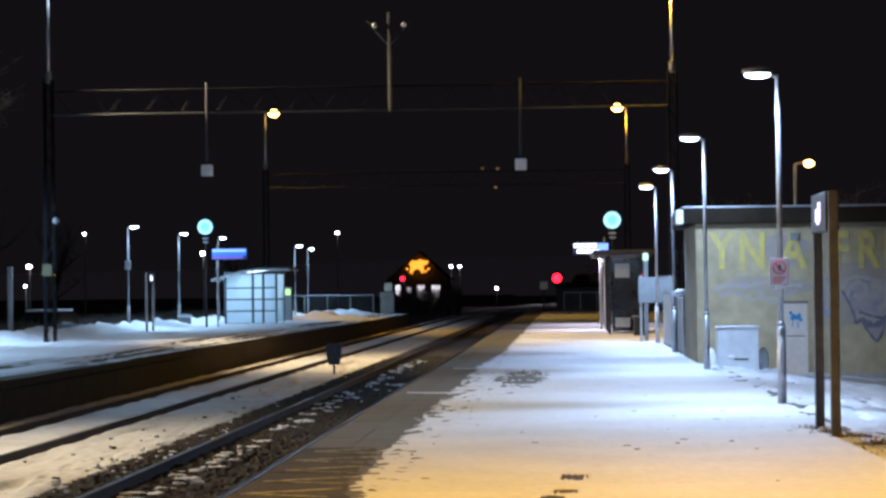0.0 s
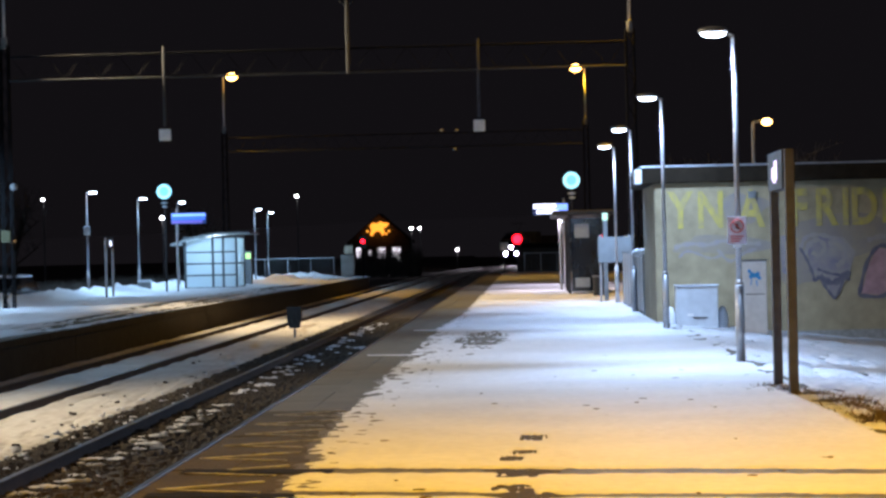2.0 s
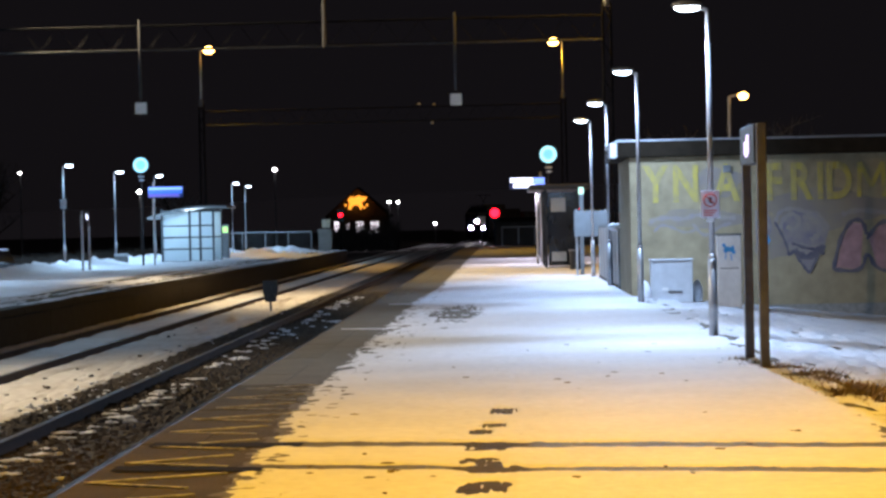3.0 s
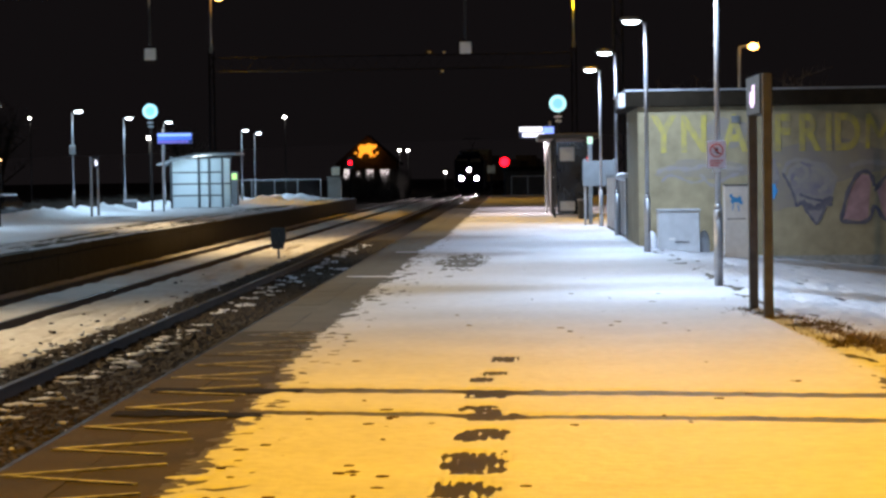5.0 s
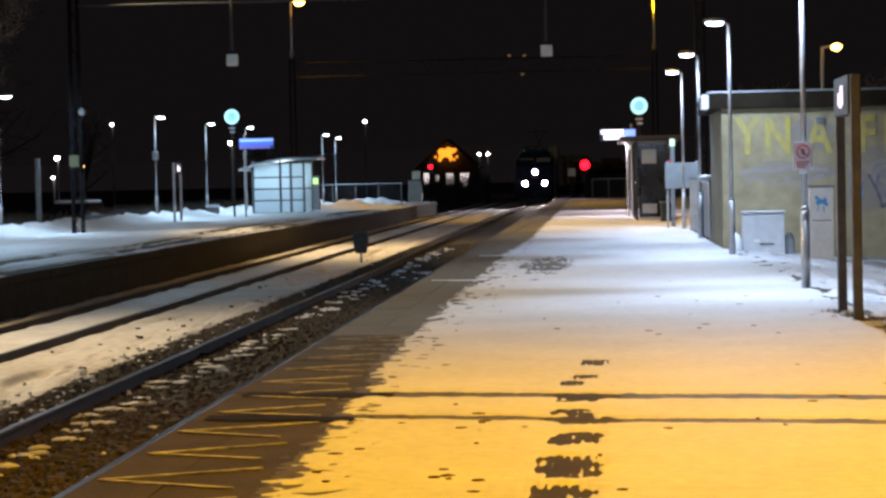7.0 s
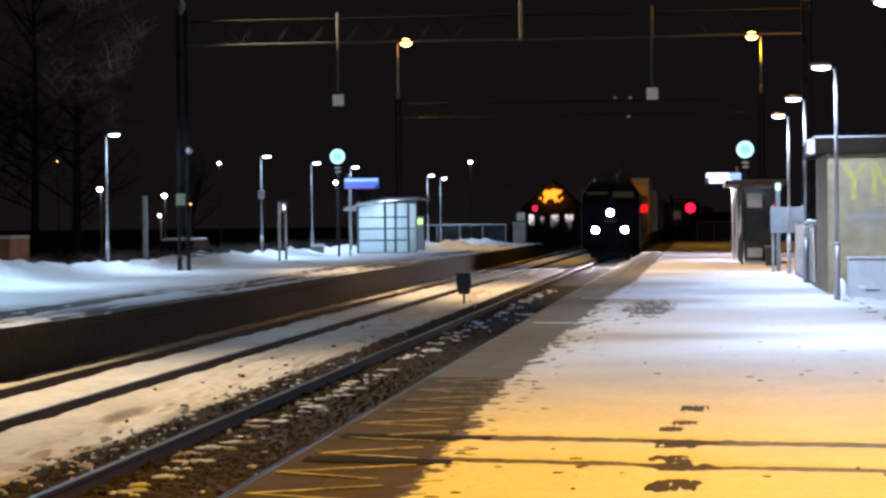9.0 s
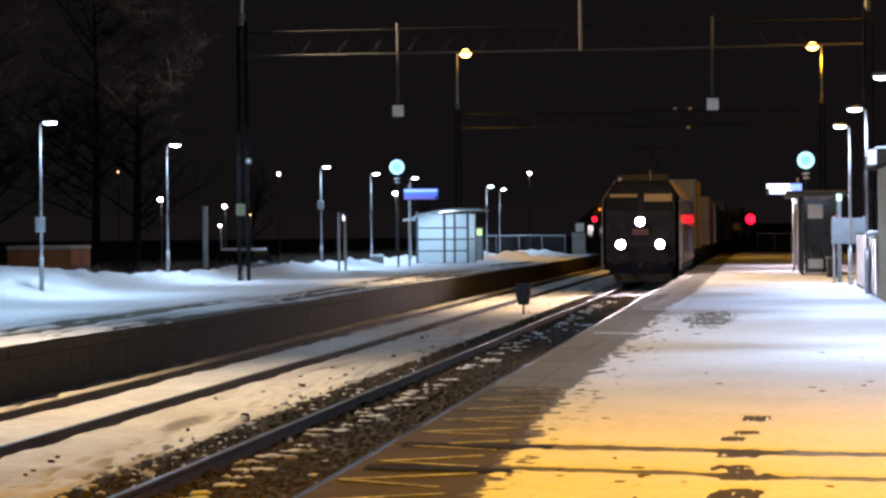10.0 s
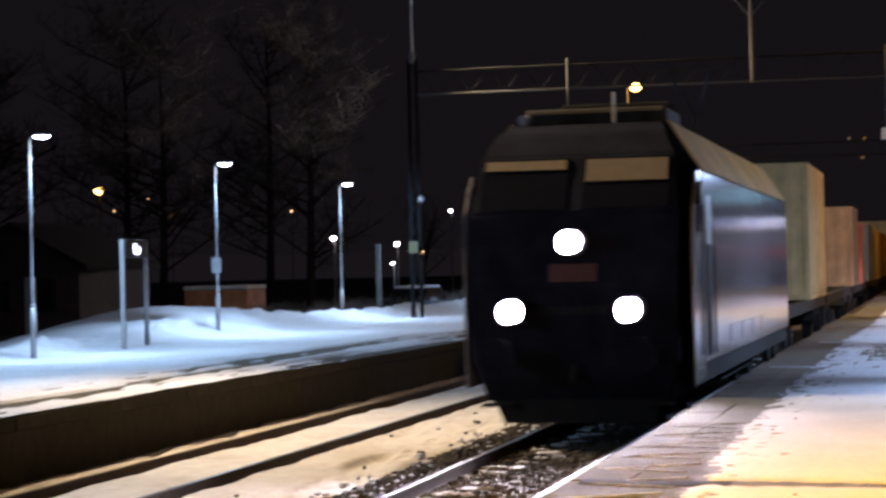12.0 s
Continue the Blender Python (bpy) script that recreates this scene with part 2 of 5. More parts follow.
def rail(track, x, top, name):
    ys = [-30, 0, 10, 20, 40, 70, 100, 150, 215] + [215 + 15 * i for i in range(1, 18)]
    foot = [(-0.07, -0.17), (0.07, -0.17), (0.07, -0.155), (0.012, -0.14), (0.012, -0.04), (0.036, -0.035), (0.036, -0.006), (-0.036, -0.006), (-0.036, -0.035), (-0.012, -0.04), (-0.012, -0.14), (-0.07, -0.155)]
    for label, outline, material in (("rusty brown steel rail", foot, RUST), ("polished top of the rail", [(-0.036, -0.006), (0.036, -0.006), (0.03, 0.0), (-0.03, 0.0)], RAIL_TOP)):
        bm = BM()
        loops = [[bm.verts.new((x + bend(y) + dx, y, top + dz)) for dx, dz in outline] for y in ys]
        n = len(outline)
        for a, b in zip(loops, loops[1:]):
            for i in range(n):
                bm.faces.new((a[i], a[(i + 1) % n], b[(i + 1) % n], b[i]))
        bmesh.ops.recalc_face_normals(bm, faces=bm.faces)
        if material is RUST:
            base = part(name, bm, RUST, track, label)
        else:
            part("rail_head", bm, RAIL_TOP, base, label)


def sleepers(track, x, top, first, last):
    bm = BM()
    outline = [(-0.14, -0.2), (0.14, -0.2), (0.11, 0), (-0.11, 0)]
    side_prism(bm, outline, -1.3, 1.3)
    me = data_of("sleeper", bm, SLEEPER)
    y, rnd = first, random.Random(4)
    while y < last:
        ob = new("sleeper", me)
        ob.parent = track
        ob.matrix_basis = pose(x, y, top - 0.165 + rnd.uniform(-0.008, 0.008), 0, 0, rnd.uniform(-0.6, 0.6))
        y += 0.6
    bm = BM()
    while y < 320:
        side_prism(bm, [(y + a, top - 0.165 + b) for a, b in outline], x + bend(y) - 1.3, x + bend(y) + 1.3)
        y += 0.6
    tagged(part("far_sleepers", bm, SLEEPER, track, "far row of concrete sleepers"), kind="stuff")


def stones(track, name, x0, x1, y0, y1, z, count, seed, skip=()):
    """Loose ballast stones, each a lopsided lump."""
    rnd = np.random.default_rng(seed)
    base = np.array([(-1, -1, -.6), (1, -1, -.5), (1, 1, -.6), (-1, 1, -.5), (-.7, -.6, .5), (.6, -.7, .6), (.7, .7, .45), (-.6, .6, .6)])
    quads = [(0, 1, 5, 4), (1, 2, 6, 5), (2, 3, 7, 6), (3, 0, 4, 7), (4, 5, 6, 7)]
    co, faces = [], []
    for k in range(count):
        x, y = rnd.uniform(x0, x1), y0 + (y1 - y0) * rnd.random() ** 1.6
        if any(a < x < b for a, b in skip):
            continue
        r = rnd.uniform(0.018, 0.042)
        c, s = math.cos(rnd.uniform(0, 6.3)), math.sin(rnd.uniform(0, 6.3))
        p = base * rnd.uniform(0.7, 1.25, base.shape) * r
        p = np.stack([p[:, 0] * c - p[:, 1] * s, p[:, 0] * s + p[:, 1] * c, p[:, 2]], 1) + (x, y, z(x, y) + r * 0.35)
        n = len(co)
        co += p.tolist()
        faces += [tuple(n + i for i in q) for q in quads]
    me = bpy.data.meshes.new(name)
    me.from_pydata(co, [], faces)
    me.materials.append(STONE)
    ob = new(name, me)
    ob.parent = track
    tagged(ob, "loose brown ballast stones", kind="stuff")


def bed_height(x, y):
    x -= bend(y)
    z = -0.675 + 0.02 * nz(x, y, 3.0, 2)
    if x < -6.6:
        z = -0.87
    elif x < -5.9:
        z -= 0.19 * (-5.9 - x) / 0.7
    return z + (-0.1 if x > -3.1 else 0)


def track_beds():
    xs = list(np.arange(-10.5, -2.6, 0.25))
    ys = grid_steps(-30, 480, 0.5, 1.02)
    me = sheet("track_bed", xs, ys, lambda x, y: 0, BALLAST)
    for v in me.data.vertices:
        x, y = v.co.x, v.co.y
        v.co = (x + bend(y), y, bed_height(x + bend(y), y))
    tagged(me, "dark brown ballast bed under two railway tracks", "track bed", kind="structure")
    # snow lying on the far track and on the strip between the tracks
    xs = list(np.arange(-10.5, -5.6, 0.04))
    ys = grid_steps(12, 200, 0.09, 1.009)

    def snow_height(x, y):
        wob = 0.22 * nz(x * 0.3, y * 0.35, 1, 5) + 0.16 * nz(x, y, 1.7, 6) + 0.05 * nz(x, y, 6, 7)
        z = -0.735 + 0.03 * nz(x, y, 0.9, 3) + 0.012 * nz(x, y, 5, 4)
        for r in (TRACK_W - 0.75, TRACK_W + 0.75):
            z -= 0.22 * math.exp(-((x - r) / 0.14) ** 6)
        z -= 0.3 * max(0.0, nz(x * 3.4, y * 1.2, 2.4, 35) - 0.1) * math.exp(-((x + 6.75) / 0.25) ** 2)
        z -= 0.5 * max(0, x + 6.42 + wob)                      # thins out towards the bare ballast
        z -= 0.10 * max(0.0, min(1.0, (nz(x, y * 0.22, 1.5, 9) - 0.22) * 5)) * math.exp(-((x + 7.2) / 0.45) ** 2)
        z -= 0.16 * max(0.0, nz(x * 3.0, y * 1.1, 2.3, 31) - 0.36) * (1.0 if -8.0 < x else 0.35)
        z -= 0.2 * max(0.0, nz(x * 4.0, y * 0.9, 2.0, 33) + 0.3 * nz(x * 9, y * 4, 2.0, 34) - 0.0) * math.exp(-((x + 10.15) / 0.3) ** 2)
        z -= 0.25 * max(0, -10.3 - x + 0.15 * nz(x, y, 1.2, 8))
        return z

    ob = sheet("snow_cover", xs, ys, snow_height, SNOW_DIRTY)
    tagged(ob, "thin yellowish snow lying along the far track", "snow", kind="stuff")

    for name, x, top, words in (("railway_track", TRACK_W, RAIL_W, "snowed-in railway track beside the far platform"), ("railway_track", TRACK_E, RAIL_E, "bare railway track on dark ballast along the platform")):
        t = tagged(new(name), words, "railway track", "tracks", "structure")
        for dx in (-0.75, 0.75):
            rail(t, x + dx, top, "rail")
        if x == TRACK_E:
            sleepers(t, x, top, 9.3, 84)
            stones(t, "ballast_stones", -6.7, -2.75, 11, 75, bed_height, 30000, 3, skip=((-5.28, -5.16), (-3.78, -3.66)))
            snow_patches(t)
            stones(t, "dirt_clods", -7.75, -6.4, 13, 80, lambda x, y: snow_height(x, y) if nz(x * 1.5, y * 0.8, 1.6, 71) + 0.5 * nz(x * 5, y * 3, 1.0, 72) > (0.42 if y < 40 else 0.55) else -1.5, 900, 9)
        else:
            sleepers(t, x, top, 20, 30)


def snow_patches(track):
    """Leftover snow between the sleepers of the near track."""
    rnd = random.Random(11)
    bm = BM()
    y = 9.6
    while y < 70:
        middle = rnd.gauss(-4.8, 0.1)
        for _ in range(rnd.choice((7, 10, 13, 16)) if y < 14 else rnd.choice((3, 5, 7)) if y < 30 else rnd.choice((0, 2, 4))):
            w = rnd.uniform(0.025, 0.085)
            x = middle + rnd.gauss(0, 0.2 if y < 14 else 0.08)
            if -5.12 + w < x < -4.1:
                ball(bm, (x, y + rnd.gauss(0, 0.07), -0.65 + rnd.uniform(-0.012, 0.008)), 1, w * rnd.uniform(1, 1.7), w * rnd.uniform(0.5, 1.0), rnd.uniform(0.012, 0.03), sub=1 if w < 0.05 else 2)
        for _ in range(rnd.choice((0, 1, 1, 2)) if y < 24 else rnd.choice((0, 0, 0, 1))):
            ball(bm, (rnd.uniform(-4.6, -2.9), y + rnd.uniform(-0.3, 0.3), -0.655), 1, rnd.uniform(0.015, 0.09), rnd.uniform(0.015, 0.05), rnd.uniform(0.01, 0.03), sub=1)
        for _ in range(rnd.choice((5, 7, 9)) if y < 24 else rnd.choice((2, 3, 4)) if y < 36 else rnd.choice((0, 0, 1))):
            ball(bm, (rnd.uniform(-6.3, -5.35), y + rnd.uniform(-0.3, 0.3), -0.658), 1, rnd.uniform(0.02, 0.06), rnd.uniform(0.015, 0.04), 0.022, sub=1)
        y += 0.6
    for x, yy, w in ((-3.55, 31.5, 0.3), (-3.3, 31.2, 0.24), (-3.2, 45.0, 0.25), (-4.0, 52.0, 0.3)):
        ball(bm, (x, yy, -0.65), 1, w, 0.12, 0.04, sub=2)
    for v in bm.verts:
        x, y = v.co.x, v.co.y
        v.co.x += 0.05 * nz(x, y, 11, 1) + 0.015 * nz(x, y, 40, 1)
        v.co.y += 0.05 * nz(x, y, 11, 2) + 0.015 * nz(x, y, 40, 2)
        v.co.z += 0.012 * nz(x, y, 18, 3)
    tagged(part("snow_patches", bm, SNOW, track, "patches of old snow between the sleepers", True), kind="stuff")


def platform_east():
    top = tagged(new("platform_east"), "asphalt platform under trodden snow with a concrete edge", "platform", kind="structure")
    for y0, y1, m, words in ((-12, 22.4, ASPHALT, "dark wet asphalt paving"), (22.404, 152, SLAB, "grey concrete paving")):
        bm = BM()
        prism(bm, [(EDGE_E + 0.45, 0.0), (EDGE_E + 0.45, -1.1), (3.0, -1.1), (3.0, 0.0)], y0, y1)
        part("paving", bm, m, top, words)
    bm = BM()
    prism(bm, [(EDGE_E + 0.12, -0.25), (EDGE_E + 0.12, -1.1), (EDGE_E + 0.44, -1.1), (EDGE_E + 0.44, -0.25)], -12, 152)
    part("retaining_wall", bm, CONCRETE_DARK, top)
    y, rnd = -7.6, random.Random(2)
    bm = BM()
    box(bm, EDGE_E, EDGE_E + 0.446, 0.006, 1.494, -0.24, 0.002, 0.0015)
    me = data_of("kerb_stone", bm, ASPHALT)
    me_far = me.copy()
    me_far.materials[0] = SLAB
    while y < 150:
        ob = new("kerb_stone", me if y < 21.5 else me_far)
        ob.parent = top
        ob.matrix_basis = pose(rnd.uniform(-0.004, 0.004), y, rnd.uniform(-0.003, 0.003))
        y += 1.5
    # worn zigzag line along the edge
    bm = BM()
    y = 9.4
    while y < 22:
        jit = [rnd.uniform(-0.06, 0.06) for _ in range(4)]
        for a, b in (((EDGE_E + 0.1 + jit[0], y), (EDGE_E + 0.8 + jit[1], y - 0.33 + jit[2])), ((EDGE_E + 0.1 + jit[0], y), (EDGE_E + 0.86 + jit[3], y + 0.42))):
            d = Vector((b[0] - a[0], b[1] - a[1], 0)).normalized()
            s = Vector((-d.y, d.x, 0)) * (0.022 if y < 17 else 0.016)
            pts = [Vector((*a, 0)) - s, Vector((*b, 0)) - s, Vector((*b, 0)) + s, Vector((*a, 0)) + s]
            lo = [bm.verts.new((p.x, p.y, 0.003)) for p in pts]
            hi = [bm.verts.new((p.x, p.y, 0.009)) for p in pts]
            bm.faces.new(hi)
            for i in range(4):
                bm.faces.new((lo[i], lo[(i + 1) % 4], hi[(i + 1) % 4], hi[i]))
        y += 1.13
    part("zigzag_line", bm, LINE_PAINT, top, "worn yellow zigzag line along the platform edge")

    # tarred seams that cross the bare strip
    for g, w in ((16.3, 0.2), (14.7, 0.2)):
        bm = BM()
        pts = [(-2.66 + 0.095 * k, g - 0.019 * k + 0.05 * nz(k, g, 0.9, 2), w * (0.8 + 0.5 * nz(k, g, 0.6, 4))) for k in range(13)]
        lo = [[bm.verts.new((x, y + e * q, 0.003)) for e in (-1, 1)] for x, y, q in pts]
        hi = [[bm.verts.new((x, y + e * q * 0.8, 0.0105)) for e in (-1, 1)] for x, y, q in pts]
        for k in range(12):
            bm.faces.new((hi[k][0], hi[k + 1][0], hi[k + 1][1], hi[k][1]))
            for e in (0, 1):
                bm.faces.new((lo[k][e], lo[k + 1][e], hi[k + 1][e], hi[k][e]))
        bmesh.ops.recalc_face_normals(bm, faces=bm.faces)
        part("tar_seam", bm, TAR, top, "dark tarred seam across the paving")

    # trodden snow: a sheet that dips under the asphalt where it is worn away
    xs = list(np.arange(-2.3, 3.0, 0.02)) + list(np.arange(3.0, 5.0, 0.05)) + list(np.arange(5.0, 12.0, 0.14))
    ys = grid_steps(8.5, 152, 0.045, 1.0055)

    def edge_at(x, y):
        edge = -1.62 - 0.22 * min(1, max(0, (y - 13) / 9)) + 0.03 * nz(0, y, 0.5, 1) + 0.035 * nz(x * 1.2, y * 0.8, 1.6, 2) + 0.06 * nz(x * 2.5, y * 2.6, 4.5, 3) + 0.04 * nz(x * 6, y * 9, 2.0, 30)
        if y > 46:
            edge += 0.25 * min(1, (y - 46) / 10)
        return edge

    def slush(x, y):
        e = edge_at(x, y) - 0.08
        z = 0.0035 + 0.003 * nz(x * 6, y * 4, 2.0, 51) + 0.003 * nz(x * 15, y * 9, 2.0, 52)
        if y < 19.2:
            z -= 0.02 * math.exp(-((x + 0.14) / 0.24) ** 4)
        return max(-0.02, z - 0.05 * max(0, e - x + 0.1 * nz(x * 3, y * 2.4, 1.5, 53)))

    # middle and half length along the platform, middle and half width across it, depth of the ribs
    PRINTS = ((18.7, 0.3, -0.06, 0.12, 0.6), (17.35, 0.18, -0.14, 0.1, 0.6), (16.85, 0.2, -0.22, 0.1, 0.3), (15.75, 0.3, -0.16, 0.15, 0.15), (14.75, 0.22, -0.2, 0.13, 0.3), (14.3, 0.22, -0.1, 0.2, 0.1), (13.3, 0.28, -0.17, 0.16, 0.35), (12.15, 0.3, -0.2, 0.17, 0.7), (11.75, 0.2, -0.18, 0.16, 0.4), (11.0, 0.3, -0.24, 0.16, 0.7), (10.4, 0.22, -0.2, 0.15, 0.5), (9.8, 0.25, -0.26, 0.16, 0.6))

    def snow(x, y):
        edge = edge_at(x, y)
        z = 0.014 + 0.006 * nz(x, y, 2.2, 4) + 0.005 * nz(x, y, 7, 5)
        z -= 0.12 * max(0, edge - x)
        near_edge = math.exp(-max(0, x - edge) / 0.3)
        z -= (0.05 if y < 18 else 0.075) * near_edge * max(0, 0.9 * nz(x * 1.5, y * 1.4, 3.2, 6) + 0.45 * nz(x * 4, y * 4, 2.0, 16) - 0.14)
        wide = math.exp(-((y - 33) / 9) ** 2) * math.exp(-max(0, x - edge) / 0.7)
        z -= 0.06 * wide * max(0, nz(x * 2.2, y * 0.7, 2.6, 26) - 0.12)
        z -= 0.05 * wide * max(0, nz(x * 3.0, y * 2.2, 2.6, 44) + 0.6 * nz(x * 9, y * 6, 2.0, 45) - 0.25)
        z -= 0.03 * math.exp(-abs(x - edge - 0.03) / 0.09) * max(0, nz(x * 4, y * 6, 1.6, 46) + 0.4 * nz(x * 16, y * 12, 1.0, 47))
        # two narrow melted grooves across the platform
        for g, w in ((15.9, 0.13), (14.34, 0.1)):
            off = y - g + 0.2 * (x + 0.2) - 0.06 * nz(x, 0, 1.3, g) - 0.03 * nz(x, 0, 4.0, g)
            z -= 0.045 * math.exp(-(off / w) ** 2) * (1 + 0.5 * nz(x, y, 3.5, g))
        # trampled prints along the platform, each scored by a ribbed sole
        if 8.5 < y < 19.6:
            for py, dy, px, dx, rib in PRINTS:
                if abs(y - py) < 2.2 * dy + 0.2:
                    q = ((x - px - 0.05 * nz(0, y, 2.6, py)) / dx) ** 4 + ((y - py - 0.25 * dy * nz(x * 7, py, 1.0, 7)) / dy) ** 4
                    tread = 1 + rib * math.sin(x * 118 + 1.5 * nz(x * 8, y, 1, 19)) + 1.5 * nz(x * 9, y * 3, 1.5, 8) + 0.5 * nz(x * 25, y * 9, 1.0, 28)
                    z -= 0.04 * math.exp(-q) * max(0.0, tread)
        # worn patch farther on
        rr = ((x + 0.9 - 0.1 * nz(x, y, 2, 1)) / 0.38) ** 2 + ((y - 39.6) / 3.2) ** 2
        z -= 0.045 * math.exp(-rr) * max(0, 0.62 + 0.7 * nz(x * 4, y * 0.9, 1.4, 2) + 1.1 * nz(x * 11, y * 2.6, 1.6, 48))
        # snow thinned in a strip across the platform near the shelter
        if 60 < y < 90:
            z -= 0.011 * math.exp(-((y - 79.5 - 0.5 * nz(x, 0, 1, 3)) / 1.2) ** 2)
        # crumbs and scuffs
        z -= 0.08 * max(0, nz(x * 3.2, y * 1.6, 2.6, 12) - 0.6)
        if x > 2.55:
            z += 0.02 * nz(x, y, 3, 9) * min(1, (x - 2.55) * 2) + 0.02 * min(1, x - 2.55)
            z -= 0.11 * max(0, x - 3.0) if y < 60 else 0.02 * max(0, x - 3.0)
            z -= (0.11 * max(0, nz(x * 1.6, y * 0.55, 2.4, 13) + 0.04) + 0.09 * max(0, nz(x * 5, y * 2, 2.0, 15) - 0.1)) * min(1, max(0, (x - 2.6) * 2))
        return z

    ob = sheet("slush", list(np.arange(-2.3, 0.6, 0.03)) + list(np.arange(0.6, 2.99, 0.08)), grid_steps(8.5, 60, 0.06, 1.004), slush, SLUSH)
    tagged(ob, "thin grey slush showing where the snow is worn", "slush", kind="stuff")
    tagged(sheet("snow_cover", xs, ys, snow, SNOW), "trodden snow on the platform with bare grooves", "snow", kind="stuff")
    # thin drifts left across the bare strip
    for yd, x0, x1, w in ((34.2, -2.55, -1.75, 0.12), (44.6, -2.35, -1.7, 0.2)):
        bm = BM()
        for k in range(16):
            f = k / 15
            ball(bm, (x0 + (x1 - x0) * f, yd + 0.08 * nz(f * 5, yd, 1, 3) - 0.25 * f, 0.004), 1, 0.045, w * (0.5 + 0.5 * abs(nz(f * 7, yd, 1, 5))), 0.012, sub=1)
        tagged(part("snow_drift", bm, SNOW, top, "thin drift of snow across the bare strip", True), kind="stuff")
    # verge under the snow beside the platform
    ob = sheet("verge", [3.0, 4.2, 6, 9, 12, 14], [-20, 5, 20, 40, 59, 61, 100, 152], lambda x, y: -0.012 - (0.11 if y < 60 else 0.02) * max(0, x - 3.0), EARTH)
    tagged(ob, "frozen grassy verge sloping away from the platform", "verge", kind="structure")


def platform_west():
    top = tagged(new("platform_west"), "far platform with a dark concrete wall under snow", "platform", kind="structure")
    bm = BM()
    prism(bm, [(-19.4, -1.1), (EDGE_W - 0.2, -1.1), (EDGE_W - 0.2, -0.2), (-19.4, -0.2)], 12, 148)
    part("fill", bm, EARTH, top)
    rnd = random.Random(8)
    bm = BM()
    box(bm, EDGE_W - 0.196, EDGE_W - 0.06, 0.003, 2.997, -1.1, -0.17, 0.004)
    me = data_of("wall_slab", bm, CONCRETE_DARK)
    bm = BM()
    box(bm, EDGE_W - 0.6, EDGE_W, 0.006, 2.994, -0.165, 0.0, 0.015)
    me2 = data_of("coping_slab", bm, CONCRETE_DARK)
    y = 12.0
    while y < 146:
        for name, m in (("wall_slab", me), ("coping_slab", me2)):
            ob = new(name, m)
            ob.parent = top
            ob.matrix_basis = pose(rnd.uniform(-0.004, 0.004), y, rnd.uniform(-0.004, 0.004))
        y += 3.0
    bm = BM()
    box(bm, -19.4, EDGE_W - 0.61, 12, 148, -0.195, -0.01)
    part("paving", bm, ASPHALT, top, "dark asphalt paving")

    xs = list(np.arange(-34, -20, 0.4)) + list(np.arange(-20, EDGE_W - 0.02, 0.06))
    ys = grid_steps(14, 148, 0.13, 1.006)

    def snow(x, y):
        z = 0.03 + 0.012 * nz(x, y, 1.3, 1) + 0.01 * nz(x, y, 4, 2)
        # streaks worn along the platform near its edge
        streak = nz(x * 2.4, y * 0.06, 1, 3) + 0.5 * nz(x * 6, y * 0.12, 1, 4) + 0.35 * nz(x * 5, y * 1.0, 1, 14)
        wear = math.exp(-((x + 12.0) / 1.2) ** 2)
        z -= 0.2 * wear * max(0, streak + 0.22)
        # ploughed ridge at the back
        ridge = math.exp(-((x + 18.9 + 0.4 * nz(0, y, 0.3, 5)) / 0.8) ** 2)
        z += ridge * max(0.06, (0.26 if y > 66 else 0.12) + 0.22 * nz(x, y, 0.7, 6) + 0.16 * nz(x, y, 1.9, 7) + 0.1 * nz(x, y, 4.1, 27))
        z += max(0.0, min(1.0, (y - 116) / 10)) * math.exp(-((x + 14.6) / 1.5) ** 2) * max(0.0, 0.2 + 0.5 * nz(x, y * 0.6, 0.8, 61) + 0.2 * nz(x, y, 2.2, 62))
        z += 0.95 * math.exp(-((x + 21.6) / 2.6) ** 2 - ((y - 58) / 8.5) ** 2)
        z += 0.05 * nz(x, y, 1.1, 8) * math.exp(-((x + 21) / 3) ** 2)
        if x < -19.8:
            z -= 0.12 * (-19.8 - x) + 0.35 * max(0, (-24.5 - x)) * (1 if y > 75 else 0.5)
            z -= 0.3 * max(0, min(1, (y - 66) / 10))
        return z

    tagged(sheet("snow_cover", xs, ys, snow, SNOW), "cleared snow heaped in a ridge on the far platform", "snow", kind="stuff")


def walls_around():
    """A wooded slope, glowing faintly at the sky's tone, that closes the place behind everything."""
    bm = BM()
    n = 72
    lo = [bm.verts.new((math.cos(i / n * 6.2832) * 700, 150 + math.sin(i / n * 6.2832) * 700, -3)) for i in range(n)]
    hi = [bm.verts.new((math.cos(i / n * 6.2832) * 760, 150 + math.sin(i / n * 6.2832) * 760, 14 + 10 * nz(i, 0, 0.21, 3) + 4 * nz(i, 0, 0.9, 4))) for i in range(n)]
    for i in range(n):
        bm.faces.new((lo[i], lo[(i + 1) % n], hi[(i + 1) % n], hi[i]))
    tagged(part("backdrop", bm, HILL), "wooded hills given a faint glow of the night sky", "hills", kind="structure")


